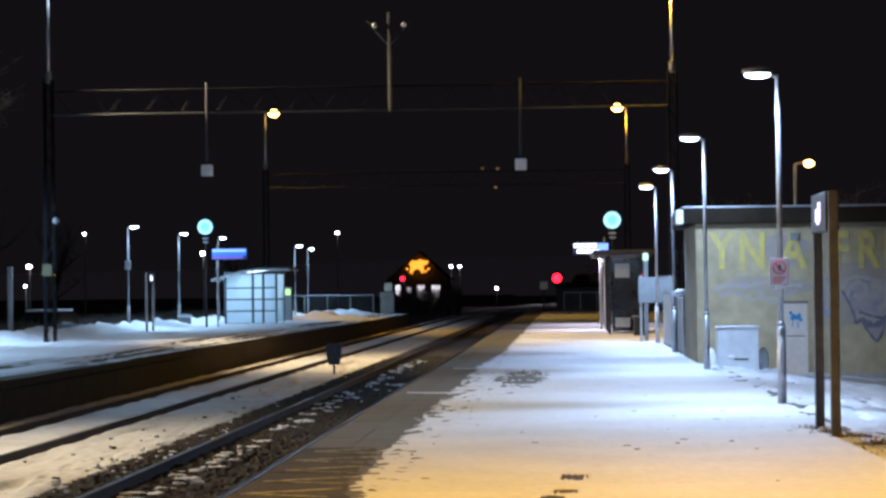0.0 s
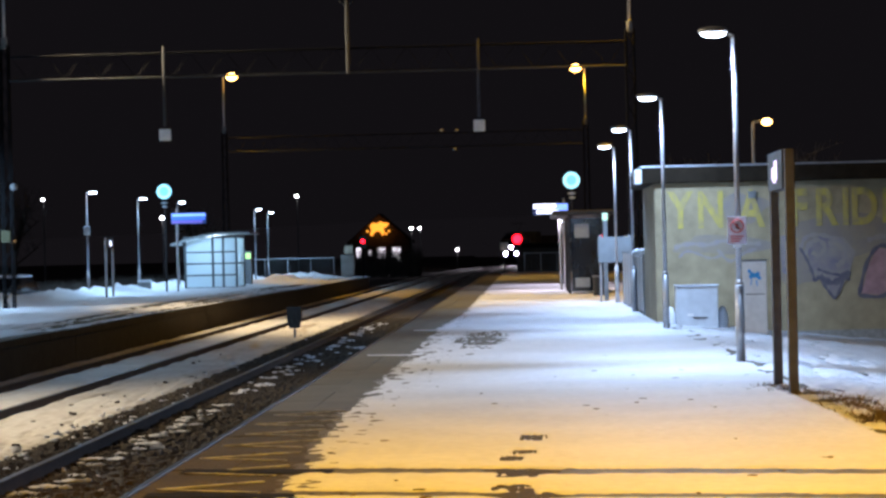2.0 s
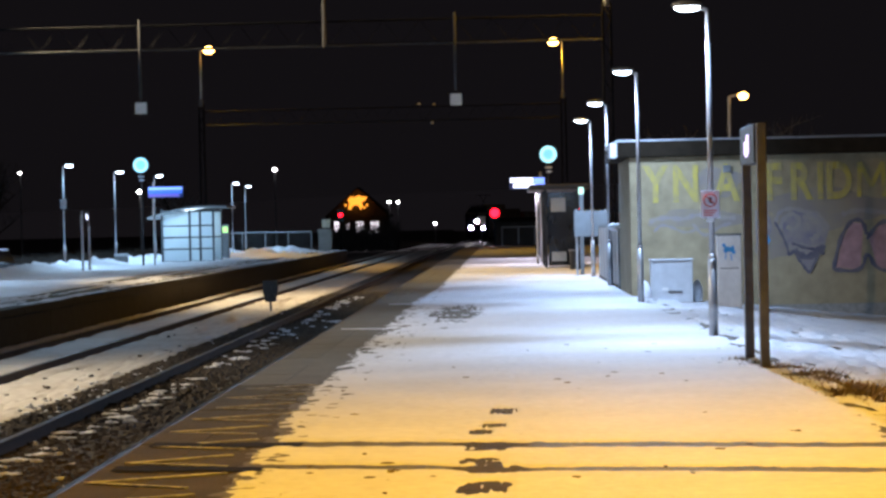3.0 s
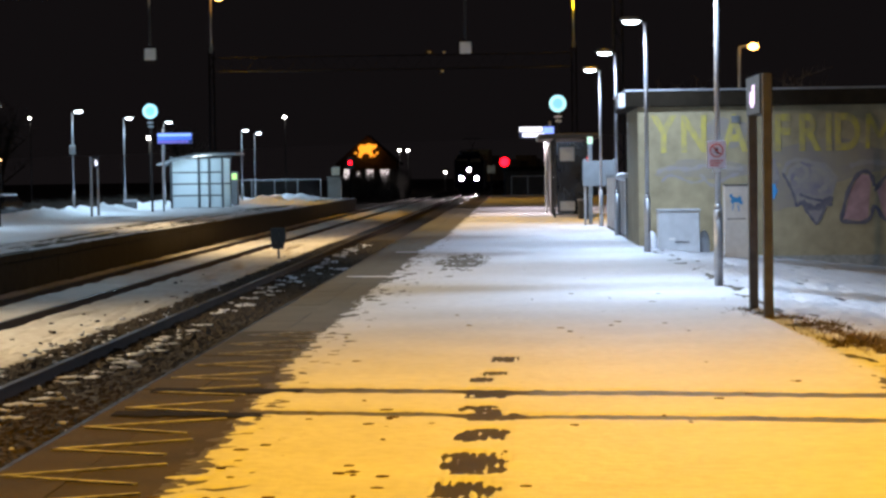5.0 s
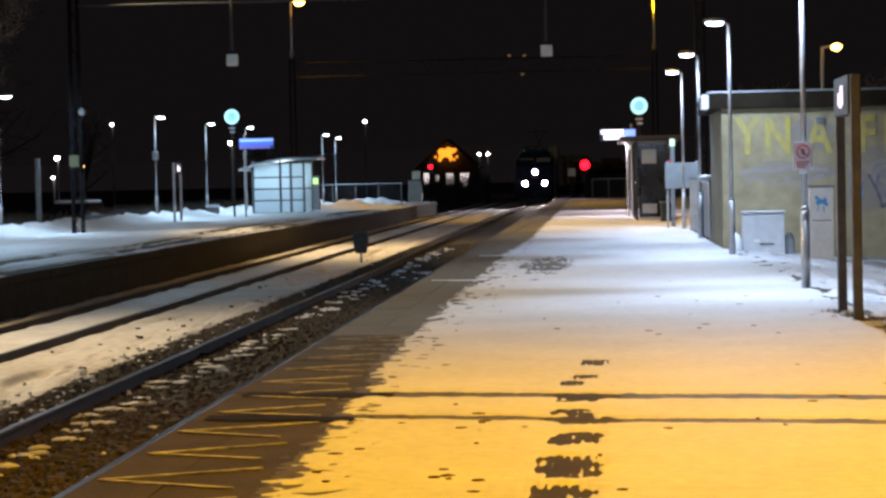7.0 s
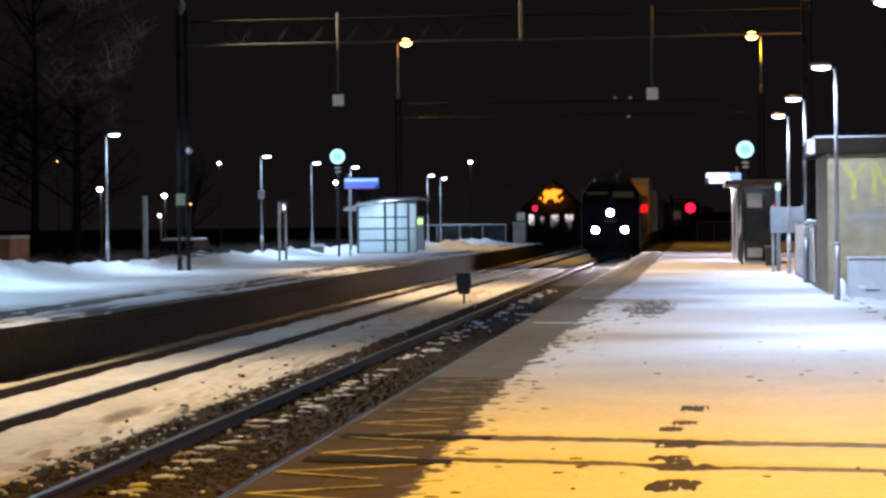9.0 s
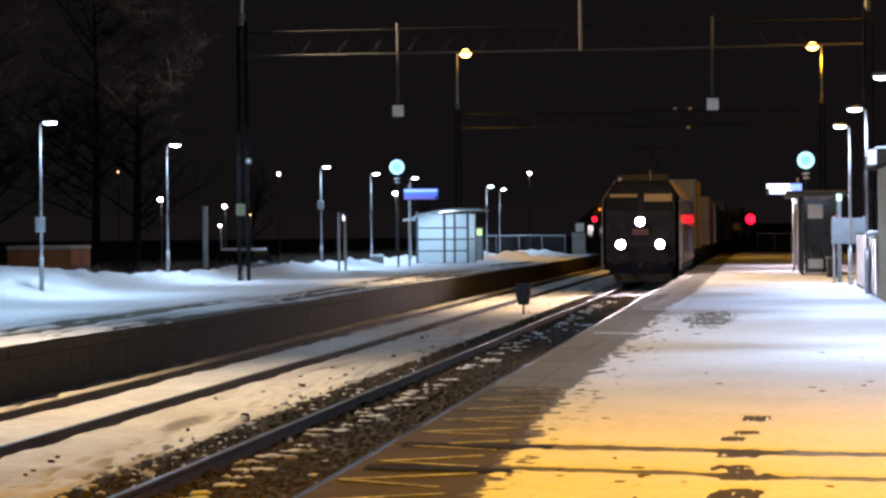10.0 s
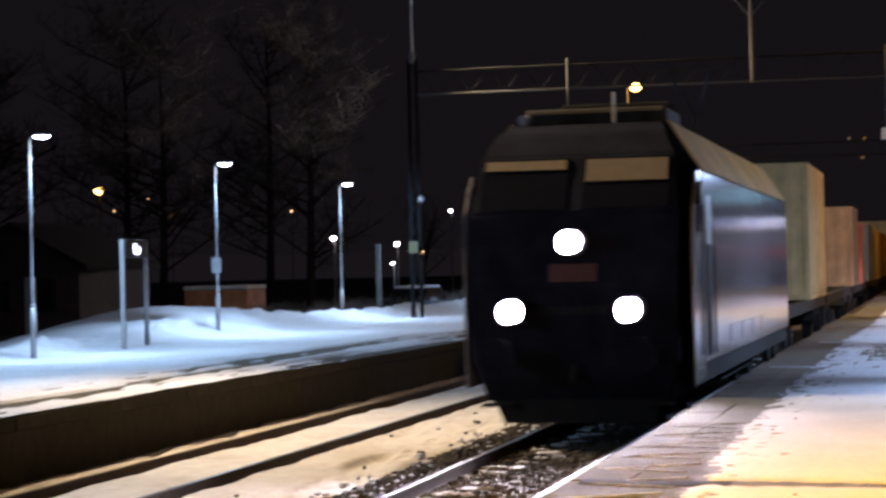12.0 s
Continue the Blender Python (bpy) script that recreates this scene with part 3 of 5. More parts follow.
# ---- lamps and signs ----
def platform_lamp(x, y, side, height=4.45, box_z=None, toward=1.0):
    """A slim steel pole with a flat lamp head; side: +1 when the head reaches to the right."""
    t = thing("street_lamp", "slim galvanised platform lamp with a white light", "street lamp", x, y, 0, group="platform lamps")
    bm = BM()
    tube(bm, (0, 0, -0.1), (0, 0, 1.05), 0.062, seg=12)
    tube(bm, (0, 0, 1.05), (0, 0, 1.12), 0.062, 0.045, seg=12)
    part("sleeve", bm, GALV, t, "thicker foot of the pole", True)
    part("pole", tube(BM(), (0, 0, 1.1), (0, 0, height), 0.038, 0.031, 12), GALV, t, "", True)
    bm = BM()
    tube(bm, (0, 0, height - 0.03), (side * 0.12, 0, height + 0.02), 0.03, seg=8)
    part("arm", bm, GALV, t)
    bm = BM()
    ball(bm, (side * 0.27, 0, height + 0.055), 1, 0.22, 0.12, 0.055, sub=3)
    head = part("lamp_head", bm, GALV, t, "flat oval lamp head", True)
    bm = BM()
    ball(bm, (side * 0.27, 0, height + 0.018), 1, 0.18, 0.1, 0.06, sub=2)
    part("lens", bm, LED_GLOW, head, "glowing white lens", True)
    for tilt, share in ((-46, toward), (46, 1.0)):
        lamp("led_light", x + side * 0.28, y, height - 0.06, LED_WATT * share * (1.0 if side < 0 else 1.02), COOL if side < 0 else COOL_WEST, 116 if side < 0 else 124, 0.1, tilt, 0.95, 2 if side < 0 else -20)
    if box_z:
        bm = BM()
        box(bm, -0.13, 0.13, -0.075, -0.055, box_z - 0.19, box_z + 0.19, 0.008)
        part("number_plate", bm, PALE, t, "small pale plate on the pole")
    return t


def no_entry_sign(x, y, z):
    t = thing("warning_sign", "pale red warning sign with a barred ring on a lamp pole", "sign", x, y - 0.055, z)
    part("plate", box(BM(), -0.125, 0.125, -0.008, 0.008, -0.185, 0.185, 0.004), PALE_RED, t)
    bm = BM()
    for i in range(28):
        a, b = i / 28 * 6.2832, (i + 1) / 28 * 6.2832
        tube(bm, (0.085 * math.cos(a), -0.011, 0.055 + 0.085 * math.sin(a)), (0.085 * math.cos(b), -0.011, 0.055 + 0.085 * math.sin(b)), 0.009, seg=5)
    tube(bm, (-0.06, -0.012, 0.115), (0.06, -0.012, -0.005), 0.009, seg=5)
    part("barred_ring", bm, RED_INK, t, "red ring with a slanting bar")
    bm = BM()
    box(bm, -0.02, 0.02, -0.012, -0.008, 0.03, 0.09)
    box(bm, 0.0, 0.045, -0.012, -0.008, 0.01, 0.03)
    part("symbol", bm, BLACK, t, "small dark symbol")
    bm = BM()
    for k in range(3):
        box(bm, -0.09, 0.09 - 0.03 * k, -0.0115, -0.008, -0.09 - 0.032 * k, -0.075 - 0.032 * k)
    part("text_lines", bm, RED_INK, t, "small red lines of print")
    part("bracket", box(BM(), -0.05, 0.05, 0.008, 0.02, -0.235, -0.185), WHITE, t, "white clamp")
    return t


def track_sign(x, y, length=1.45, material=BROWN_POST, height=2.6):
    """Two posts carrying a lit number box between their heads."""
    t = thing("platform_sign", "two-post platform sign with a lit box on top", "platform sign", x, y, 0, group="track signs")
    for dy in (0, length):
        part("post", box(BM(), -0.05, 0.05, dy - 0.05, dy + 0.05, -0.1, height, 0.012), material, t)
    b = part("sign_box", box(BM(), -0.07, 0.07, 0.052, length - 0.052, height - 0.42, height, 0.012), DARK_STEEL, t, "dark sign box")
    for sx in (-1, 1):
        bm = BM()
        for ya, yb, za, zb in ((0.5, 0.72, 0.31, 0.1), (0.74, length - 0.5, 0.31, 0.17), (0.62, length - 0.62, 0.34, 0.3)):
            box(bm, sx * 0.071, sx * 0.078, ya, yb, height - za, height - zb)
        part("lit_face", bm, WHITE_GLOW if material is GALV else PINK_GLOW2, b, "lit white number panel")
    return t


PINK_GLOW2 = glowing("pale_violet_display", (0.82, 0.68, 1.0), 1.2)


def clock_and_display(x, y, clock_x, clock_z, x0, x1, z0, z1, front, words):
    c = thing("station_clock", "round lit station clock on a dark pole", "clock", clock_x, y, 0, group="station clocks")
    part("pole", tube(BM(), (0, 0.1, -0.1), (0, 0.1, clock_z - 0.1), 0.05, seg=10), DARK_STEEL, c)
    bm = BM()
    bmesh.ops.create_cone(bm, cap_ends=True, segments=40, radius1=0.36, radius2=0.36, depth=0.16, matrix=Matrix.Translation((0, 0, clock_z)) @ pose(0, 0, 0, 90))
    part("case", bm, DARK_STEEL, c)
    for r, off, m, w in ((0.335, 0.09, CLOCK_GLOW, "dial"), (0.2, 0.094, CLOCK_MID, "dial_centre")):
        bm = BM()
        bmesh.ops.create_cone(bm, cap_ends=True, segments=40, radius1=r, radius2=r, depth=0.012, matrix=Matrix.Translation((0, -off, clock_z)) @ pose(0, 0, 0, 90))
        part(w, bm, m, c, "pale blue lit dial")
    for k in (0, 1):
        bm = BM()
        ball(bm, (0.02 * k, -0.02, clock_z - 0.52 - 0.17 * k), 1, 0.17 - 0.03 * k, 0.12, 0.055)
        part("floodlight", bm, PALE, c, "small pale loudspeaker", True)
    d = thing("departure_board", words, "departure board", (x0 + x1) / 2, y - 0.25, 0, group="departure boards")
    w = (x1 - x0) / 2
    part("pole", tube(BM(), (w * 0.75 * front, 0.25, -0.1), (w * 0.75 * front, 0.25, z1 + 0.2), 0.05, seg=10), GALV, d)
    case = part("case", box(BM(), -w, w, -0.12, 0.12, z0, z1, 0.02), BLUE_CASE, d, "blue case")
    part("bracket", box(BM(), w * 0.75 * front - 0.04, w * 0.75 * front + 0.04, 0.12, 0.25, z0 + 0.1, z1), GALV, d)
    h = z1 - z0
    return d, case, w, z0, h


BLUE_CASE = mat("blue_case_paint", (0.03, 0.07, 0.3), 0.5, vary=0.1)


def display_bars(case, w, z0, h, rows):
    for a, b, lo, hi, m in rows:
        part("display_line", box(BM(), -w + 2 * w * a, -w + 2 * w * b, -0.128, -0.121, z0 + h * lo, z0 + h * hi), m, case, "lit line of the display")


def orange_head(t, x, z, side, glow=SODIUM_GLOW):
    bm = BM()
    tube(bm, (x, 0, z - 0.05), (x + side * 0.18, 0, z + 0.06), 0.04, seg=8)
    part("arm", bm, GALV, t)
    bm = BM()
    ball(bm, (x + side * 0.48, 0, z + 0.1), 1, 0.36, 0.17, 0.11, sub=3)
    head = part("lamp_head", bm, GREY_STEEL, t, "oval lantern", True)
    bm = BM()
    ball(bm, (x + side * 0.5, -0.06, z - 0.01), 1, 0.33, 0.22, 0.23, sub=2)
    part("lens", bm, glow, head, "glowing lens", True)


def gantry(y, left_white):
    """A portal over both tracks that carries the overhead line and a lamp on each mast."""
    t = thing("overhead_line_gantry", "dark steel portal over the tracks with lamps on its masts", "gantry", 0, y, 0, group="overhead line gantries")
    for x in (-17.1, 3.46):
        bm = BM()
        for dx in (-0.16, 0.16):
            for dy in (-0.16, 0.16):
                tube(bm, (x + dx, dy, -0.4), (x + dx * 0.8, dy * 0.8, 8.7), 0.035, seg=6)
        for k in range(15):
            z = -0.3 + 0.6 * k
            s = 1 if k % 2 else -1
            tube(bm, (x - 0.15 * s, -0.15, z), (x + 0.15 * s, -0.15, z + 0.6), 0.016, seg=5)
            tube(bm, (x - 0.15 * s, 0.15, z), (x + 0.15 * s, 0.15, z + 0.6), 0.016, seg=5)
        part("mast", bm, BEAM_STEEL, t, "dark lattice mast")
        bm = BM()
        tube(bm, (x, 0, 8.6), (x, 0, 8.95), 0.11, seg=10)
        part("collar", bm, GREY_STEEL, t)
        part("lamp_pole", tube(BM(), (x, 0, 8.95), (x, 0, 11.75), 0.055, 0.045, 10), GALV, t, "thin lit pole on the mast", True)
    orange_head(t, -17.1, 11.8, 1, LED_GLOW if left_white else SODIUM_GLOW)
    orange_head(t, 3.46, 11.8, -1)
    if left_white:
        lamp("mast_light", -16.55, y, 11.48, 18000, (1.0, 0.77, 0.46), 94, 0.15, 0, 0.95, -54)
    else:
        lamp("mast_light", -16.55, y, 11.48, SODIUM_WATT * 0.42, SODIUM, 100, 0.15, 0, 0.8, -40)
    lamp("mast_light", 2.9, y, 11.48, SODIUM_WATT * (0.32 if left_white else 0.1), SODIUM, 172, 0.15)
    bm = BM()
    for z in (7.52, 8.3):
        for dy in (-0.15, 0.15):
            tube(bm, (-16.9, dy, z), (3.3, dy, z), 0.03 if z < 8 else 0.022, seg=6)
    for k in range(34):
        x0 = -16.9 + k * 20.2 / 34
        s = k % 2
        for dy in (-0.15, 0.15):
            tube(bm, (x0, dy, 7.52 if s else 8.3), (x0 + 20.2 / 34, dy, 8.3 if s else 7.52), 0.006, seg=3)
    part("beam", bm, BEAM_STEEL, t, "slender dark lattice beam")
    # first portal's chord coloured lighter for the lamp light on it
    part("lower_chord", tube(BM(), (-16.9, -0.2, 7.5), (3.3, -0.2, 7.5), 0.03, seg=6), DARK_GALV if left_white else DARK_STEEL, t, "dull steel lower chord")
    if left_white:
        d = part("camera_dome", ball(BM(), (-16.8, -0.35, 4.02), 0.13), GREY_STEEL, t, "grey round camera dome on the mast", True)
        part("bracket", tube(BM(), (-16.95, -0.1, 4.1), (-16.8, -0.35, 4.1), 0.025, seg=6), DARK_STEEL, d)
        part("mast_plate", box(BM(), -17.3, -16.98, -0.24, -0.2, 2.2, 2.6, 0.01), DULL_YELLOW, t, "faded yellow plate on the mast")
        for x, low in ((-1.5, 5.95), (-11.8, 5.9)):
            part("drop_post", tube(BM(), (x, -0.2, low), (x, -0.2, 8.5), 0.045, seg=8), DARK_GALV, t)
            part("hanging_plate", box(BM(), x - 0.19, x + 0.19, -0.24, -0.2, low - 0.48, low - 0.1, 0.03), WHITE, t, "small square white plate")
        part("centre_post", tube(BM(), (-5.75, -0.2, 7.46), (-5.75, -0.2, 10.7), 0.06, seg=8), DARK_GALV, t)
        for s in (-1, 1):
            arm = part("cross_arm", tube(BM(), (-5.75, -0.2, 9.6), (-5.75 + s * 0.75, -0.2, 10.45), 0.025, seg=6), DARK_GALV, t)
            part("insulator", ball(BM(), (-5.75 + s * 0.48, -0.25, 10.28), 0.09), WHITE, arm, "pale porcelain insulator", True)
    else:
        for x, z in ((-4.7, 8.45), (-3.85, 8.42), (-3.97, 7.36)):
            part("insulator", ball(BM(), (x, -0.28, z), 1, 0.1, 0.1, 0.07), WHITE, t, "pale porcelain insulator", True)
    return t


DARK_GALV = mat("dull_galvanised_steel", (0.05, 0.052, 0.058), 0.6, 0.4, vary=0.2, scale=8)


def near_masts():
    # the west mast is unseen, added only to light the tracks warmly
    for x, y, side, watts, color, glow, words in ((3.75, 12.0, -1, SODIUM_WATT, SODIUM, SODIUM_GLOW, "tall lamp mast with an orange sodium light beside the tracks"), (-17.1, 30.0, 1, 12500, (1.0, 0.77, 0.46), LED_GLOW, "unseen lamp mast added to throw warm white light on the tracks")):
        t = thing("street_lamp", words, "street lamp", x, y, 0)
        part("pole", tube(BM(), (0, 0, -0.4), (0, 0, 11.8), 0.11, 0.06, 12), GALV, t, "", True)
        orange_head(t, 0, 11.8, side, glow)
        if side < 0:
            lamp("mast_light", x + side * 0.55, y, 11.48, watts, color, 132, 0.15, -10, 0.7)
        else:
            lamp("mast_light", x + side * 0.55, y, 11.48, watts, color, 94, 0.15, 0, 0.95, -52)


# ---- buildings and furniture of the near platform ----
def letters(text, size, material, parent, x, y, z, name="graffiti_letter", width=1.0):
    cu = bpy.data.curves.new(name, "FONT")
    cu.body, cu.size, cu.extrude, cu.offset = text, size, 0.002, 0.03
    tmp = bpy.data.objects.new(name, cu)
    me = bpy.data.meshes.new_from_object(tmp)
    bpy.data.objects.remove(tmp)
    me.materials.append(material)
    ob = new(name, me)
    ob.parent = parent
    ob.matrix_basis = pose(x, y, z, 90, 0, 0) @ Matrix.Diagonal((width, 1, 1, 1))
    return ob


def stroke(bm, pts, w, y):
    """A sprayed ribbon of paint on the wall through (x, z) points, rounded by extra points between them."""
    p = [Vector(q) for q in pts]
    for _ in range(2):
        if len(p) > 2:
            fine = [p[0]]
            for u, v in zip(p, p[1:]):
                fine += [u.lerp(v, 0.25), u.lerp(v, 0.75)]
            p = fine + [p[-1]]
    rows = []
    for i, q in enumerate(p):
        d = (p[min(i + 1, len(p) - 1)] - p[max(i - 1, 0)]).normalized()
        ww = w * (0.85 + 0.3 * math.sin(i * 1.9 + w * 90)) * (0.6 if i in (0, len(p) - 1) else 1)
        yy = y - 0.0002 * i
        rows.append([bm.verts.new((q.x + s * d.y * ww, yy, q.y - s * d.x * ww)) for s in (-1, 1)])
    for r0, r1 in zip(rows, rows[1:]):
        bm.faces.new((r0[0], r0[1], r1[1], r1[0]))
    return bm


def graffiti_building():
    t = thing("service_building", "low beige rendered building with a sprayed wall and flat roof", "building", 0, 0, 0)
    part("wall", box(BM(), 2.62, 12.5, 46.0, 46.25, -1.2, 2.9), RENDER_WALL, t, "beige rendered wall")
    part("side_wall", box(BM(), 2.62, 2.87, 46.253, 50.5, -1.2, 2.9), RENDER_WALL, t, "beige side wall")
    part("back_wall", box(BM(), 2.9, 12.5, 50.2, 50.5, -1.2, 2.9), RENDER_WALL, t)
    part("plinth", box(BM(), 2.6, 12.5, 45.965, 45.997, -1.2, -0.22), KERB, t, "weathered concrete plinth")
    roof = part("roof", box(BM(), 2.36, 12.6, 45.75, 50.8, 2.903, 3.22, 0.02), FASCIA, t, "flat roof with a dark fascia")
    part("flashing", box(BM(), 2.34, 12.62, 45.72, 50.82, 3.224, 3.262, 0.006), GALV, roof, "thin pale metal flashing")
    part("gutter_end", box(BM(), 2.2, 2.355, 45.8, 46.5, 2.9, 3.2, 0.02), WHITE, roof, "white fascia end")
    for ch, px, m in (("Y", 2.92, YELLOW), ("N", 3.48, YELLOW), ("A", 4.36, YELLOW), ("F", 5.42, YELLOW), ("R", 5.92, YELLOW), ("I", 6.47, YELLOW), ("D", 6.66, YELLOW)):
        letters(ch, 1.05, m, t, px, 45.976, 1.98, width=0.72)
    for q in ([(7.36, 1.98), (7.38, 2.7)], [(7.38, 2.7), (7.62, 2.2)], [(7.62, 2.2), (7.86, 2.7)], [(7.86, 2.7), (7.88, 1.98)]):
        part("graffiti_letter", stroke(BM(), q, 0.075, 45.976 - 0.001 * q[0][0]), YELLOW, t, "stroke of a yellow sprayed letter")
    # blotches of greyish paint over older scribbles
    for k, (cx, cz, rx, rz) in enumerate(((4.45, 2.35, 0.5, 0.3), (6.6, 1.75, 1.35, 0.42), (5.6, 1.2, 0.45, 0.5), (4.0, 1.6, 1.0, 0.2))):
        bm = BM()
        bm.faces.new([bm.verts.new((cx + rx * math.cos(a) * (1 + 0.16 * math.sin(3 * a + k) + 0.08 * math.sin(7 * a)), 45.9975 - 0.0005 * k, cz + rz * math.sin(a) * (1 + 0.14 * math.sin(4 * a + 2 * k)))) for a in (i * math.tau / 40 for i in range(40))])
        part("overpaint", bm, OVERPAINT, t, "lilac-grey overpainted blotch")
    part("spray_stroke", stroke(BM(), [(5.62, 1.5), (5.7, 1.72), (5.95, 1.78), (6.2, 1.72), (6.5, 1.6)], 0.045, 45.9908), VIOLET, t, "faded violet scribbles")
    part("spray_stroke", stroke(BM(), [(3.0, 1.55), (3.3, 1.65), (3.7, 1.58), (4.0, 1.7), (4.4, 1.62), (4.8, 1.6)], 0.05, 45.9901), VIOLET, t, "faded violet scribbles")
    part("spray_stroke", stroke(BM(), [(5.7, 1.35), (5.8, 1.6), (6.0, 1.68), (6.15, 1.5), (6.0, 1.3), (5.85, 1.4)], 0.05, 45.9894), VIOLET, t, "faded violet scribbles")
    part("spray_stroke", stroke(BM(), [(6.2, 1.55), (6.4, 1.62), (6.55, 1.4), (6.5, 1.2), (6.35, 1.1)], 0.06, 45.9887), VIOLET, t, "faded violet scribbles")
    part("spray_stroke", stroke(BM(), [(3.1, 1.35), (3.25, 1.5), (3.5, 1.42), (3.75, 1.3), (4.0, 1.38)], 0.03, 45.9880), VIOLET, t, "faded violet scribbles")
    part("spray_stroke", stroke(BM(), [(7.0, 1.62), (7.3, 1.72), (7.8, 1.66), (8.2, 1.6)], 0.06, 45.9873), VIOLET, t, "faded violet scribbles")
    part("spray_stroke", stroke(BM(), [(3.9, 1.5), (4.15, 1.2), (4.4, 1.4), (4.7, 1.5)], 0.04, 45.9866), VIOLET, t, "faded violet scribbles")
    part("spray_stroke", stroke(BM(), [(5.3, 1.1), (5.35, 1.3), (5.5, 1.45)], 0.05, 45.9859), VIOLET, t, "faded violet scribbles")
    part("spray_stroke", stroke(BM(), [(5.6, 1.5), (5.72, 1.3), (5.85, 1.0), (5.9, 0.75), (6.0, 0.95), (6.05, 0.75), (6.2, 0.55), (6.3, 0.4), (6.42, 0.62), (6.5, 0.9), (6.2, 0.95), (5.95, 1.05)], 0.03, 45.9852), NAVY, t, "dark blue sprayed outlines")
    part("spray_stroke", stroke(BM(), [(6.0, 0.9), (6.25, 0.72), (6.45, 0.85), (6.6, 1.0), (6.55, 0.8)], 0.07, 45.9845), NAVY, t, "dark blue sprayed outlines")
    part("spray_stroke", stroke(BM(), [(6.8, 0.48), (6.95, 1.15), (7.2, 1.52), (7.42, 1.5), (7.5, 1.2)], 0.045, 45.9838), NAVY, t, "dark blue sprayed outlines")
    part("spray_stroke", stroke(BM(), [(6.8, 0.48), (7.4, 0.42), (7.5, 0.9), (7.7, 0.42), (8.3, 0.45), (8.2, 1.4), (7.8, 1.5), (7.5, 1.1)], 0.045, 45.9831), NAVY, t, "dark blue sprayed outlines")
    for q in ([(6.86, 0.52), (7.36, 0.47), (7.44, 1.42), (7.2, 1.46), (7.0, 1.1)], [(7.72, 0.48), (8.25, 0.5), (8.15, 1.38), (7.82, 1.44), (7.55, 1.1)]):
        bm = BM()
        bm.faces.new([bm.verts.new((x, 45.993, z)) for x, z in q])
        part("spray_fill", bm, PINK, t, "pink sprayed letter fill")
    part("spray_stroke", stroke(BM(), [(5.32, 1.05), (5.42, 1.0), (5.45, 1.2), (5.35, 1.25)], 0.06, 45.9824), BLUE_PAINT, t, "small bright blue mark")
    for k, q in enumerate(([(5.75, 1.42), (5.85, 1.62), (6.05, 1.76), (6.5, 1.7), (6.75, 1.4), (6.62, 0.95), (6.45, 0.62), (6.3, 0.45), (6.05, 0.8), (5.85, 1.0)], [(5.2, 1.75), (5.45, 1.8), (5.55, 1.4), (5.4, 0.9), (5.22, 1.0)])):
        bm = BM()
        bm.faces.new([bm.verts.new((x, 45.9945 - 0.0005 * k, z)) for x, z in q])
        part("spray_fill", bm, LILAC, t, "faded lilac sprayed fill")
    # wall lamp and cable box on the corner
    part("junction_box", box(BM(), 4.55, 4.72, 45.93, 45.996, 2.55, 2.7, 0.01), GREY_STEEL, t)


def cabinets():
    c = thing("equipment_cabinet", "low pale grey steel cabinet against the wall", "cabinet", 3.31, 44.3, 0)
    part("body", box(BM(), -0.41, 0.41, -0.25, 0.25, -0.15, 0.77, 0.015), PALE, c)
    part("lid", box(BM(), -0.43, 0.43, -0.27, 0.27, 0.772, 0.81, 0.01), PALE, c)
    part("latch", box(BM(), -0.08, 0.2, -0.265, -0.252, 0.14, 0.165), DARK_STEEL, c, "dark latch bar")
    part("plate", box(BM(), -0.2, -0.08, -0.258, -0.251, 0.19, 0.24), WHITE, c, "small white plate")
    for x0 in (-0.6, 0.44):
        part("snow_lump", ball(BM(), (x0 + 0.08, 0.1, 0.08), 1, 0.12, 0.16, 0.3), SNOW, c, "snow stuck beside the cabinet", True)
    k = thing("equipment_cabinet", "tall pale cabinet with a blue sprayed mark", "cabinet", 4.33, 43.0, -0.1)
    part("body", box(BM(), -0.23, 0.23, -0.16, 0.16, -0.1, 1.36, 0.012), WHITE, k)
    part("roof", box(BM(), -0.25, 0.25, -0.18, 0.18, 1.362, 1.4, 0.01), GREY_STEEL, k)
    part("door_gap", box(BM(), -0.18, 0.18, -0.163, -0.1605, 0.72, 0.735), DARK_STEEL, k)
    for i, (pts, w) in enumerate((([(-0.12, 1.2), (-0.06, 1.12), (0.02, 1.08), (0.12, 1.02)], 0.035), ([(-0.1, 1.05), (0.0, 1.1), (0.1, 1.12)], 0.05), ([(-0.06, 1.0), (-0.08, 0.9)], 0.015), ([(0.03, 1.0), (0.05, 0.88)], 0.018))):
        part("spray_stroke", stroke(BM(), pts, w, -0.1635 - 0.003 * i), BLUE_PAINT, k, "bright blue sprayed mark")


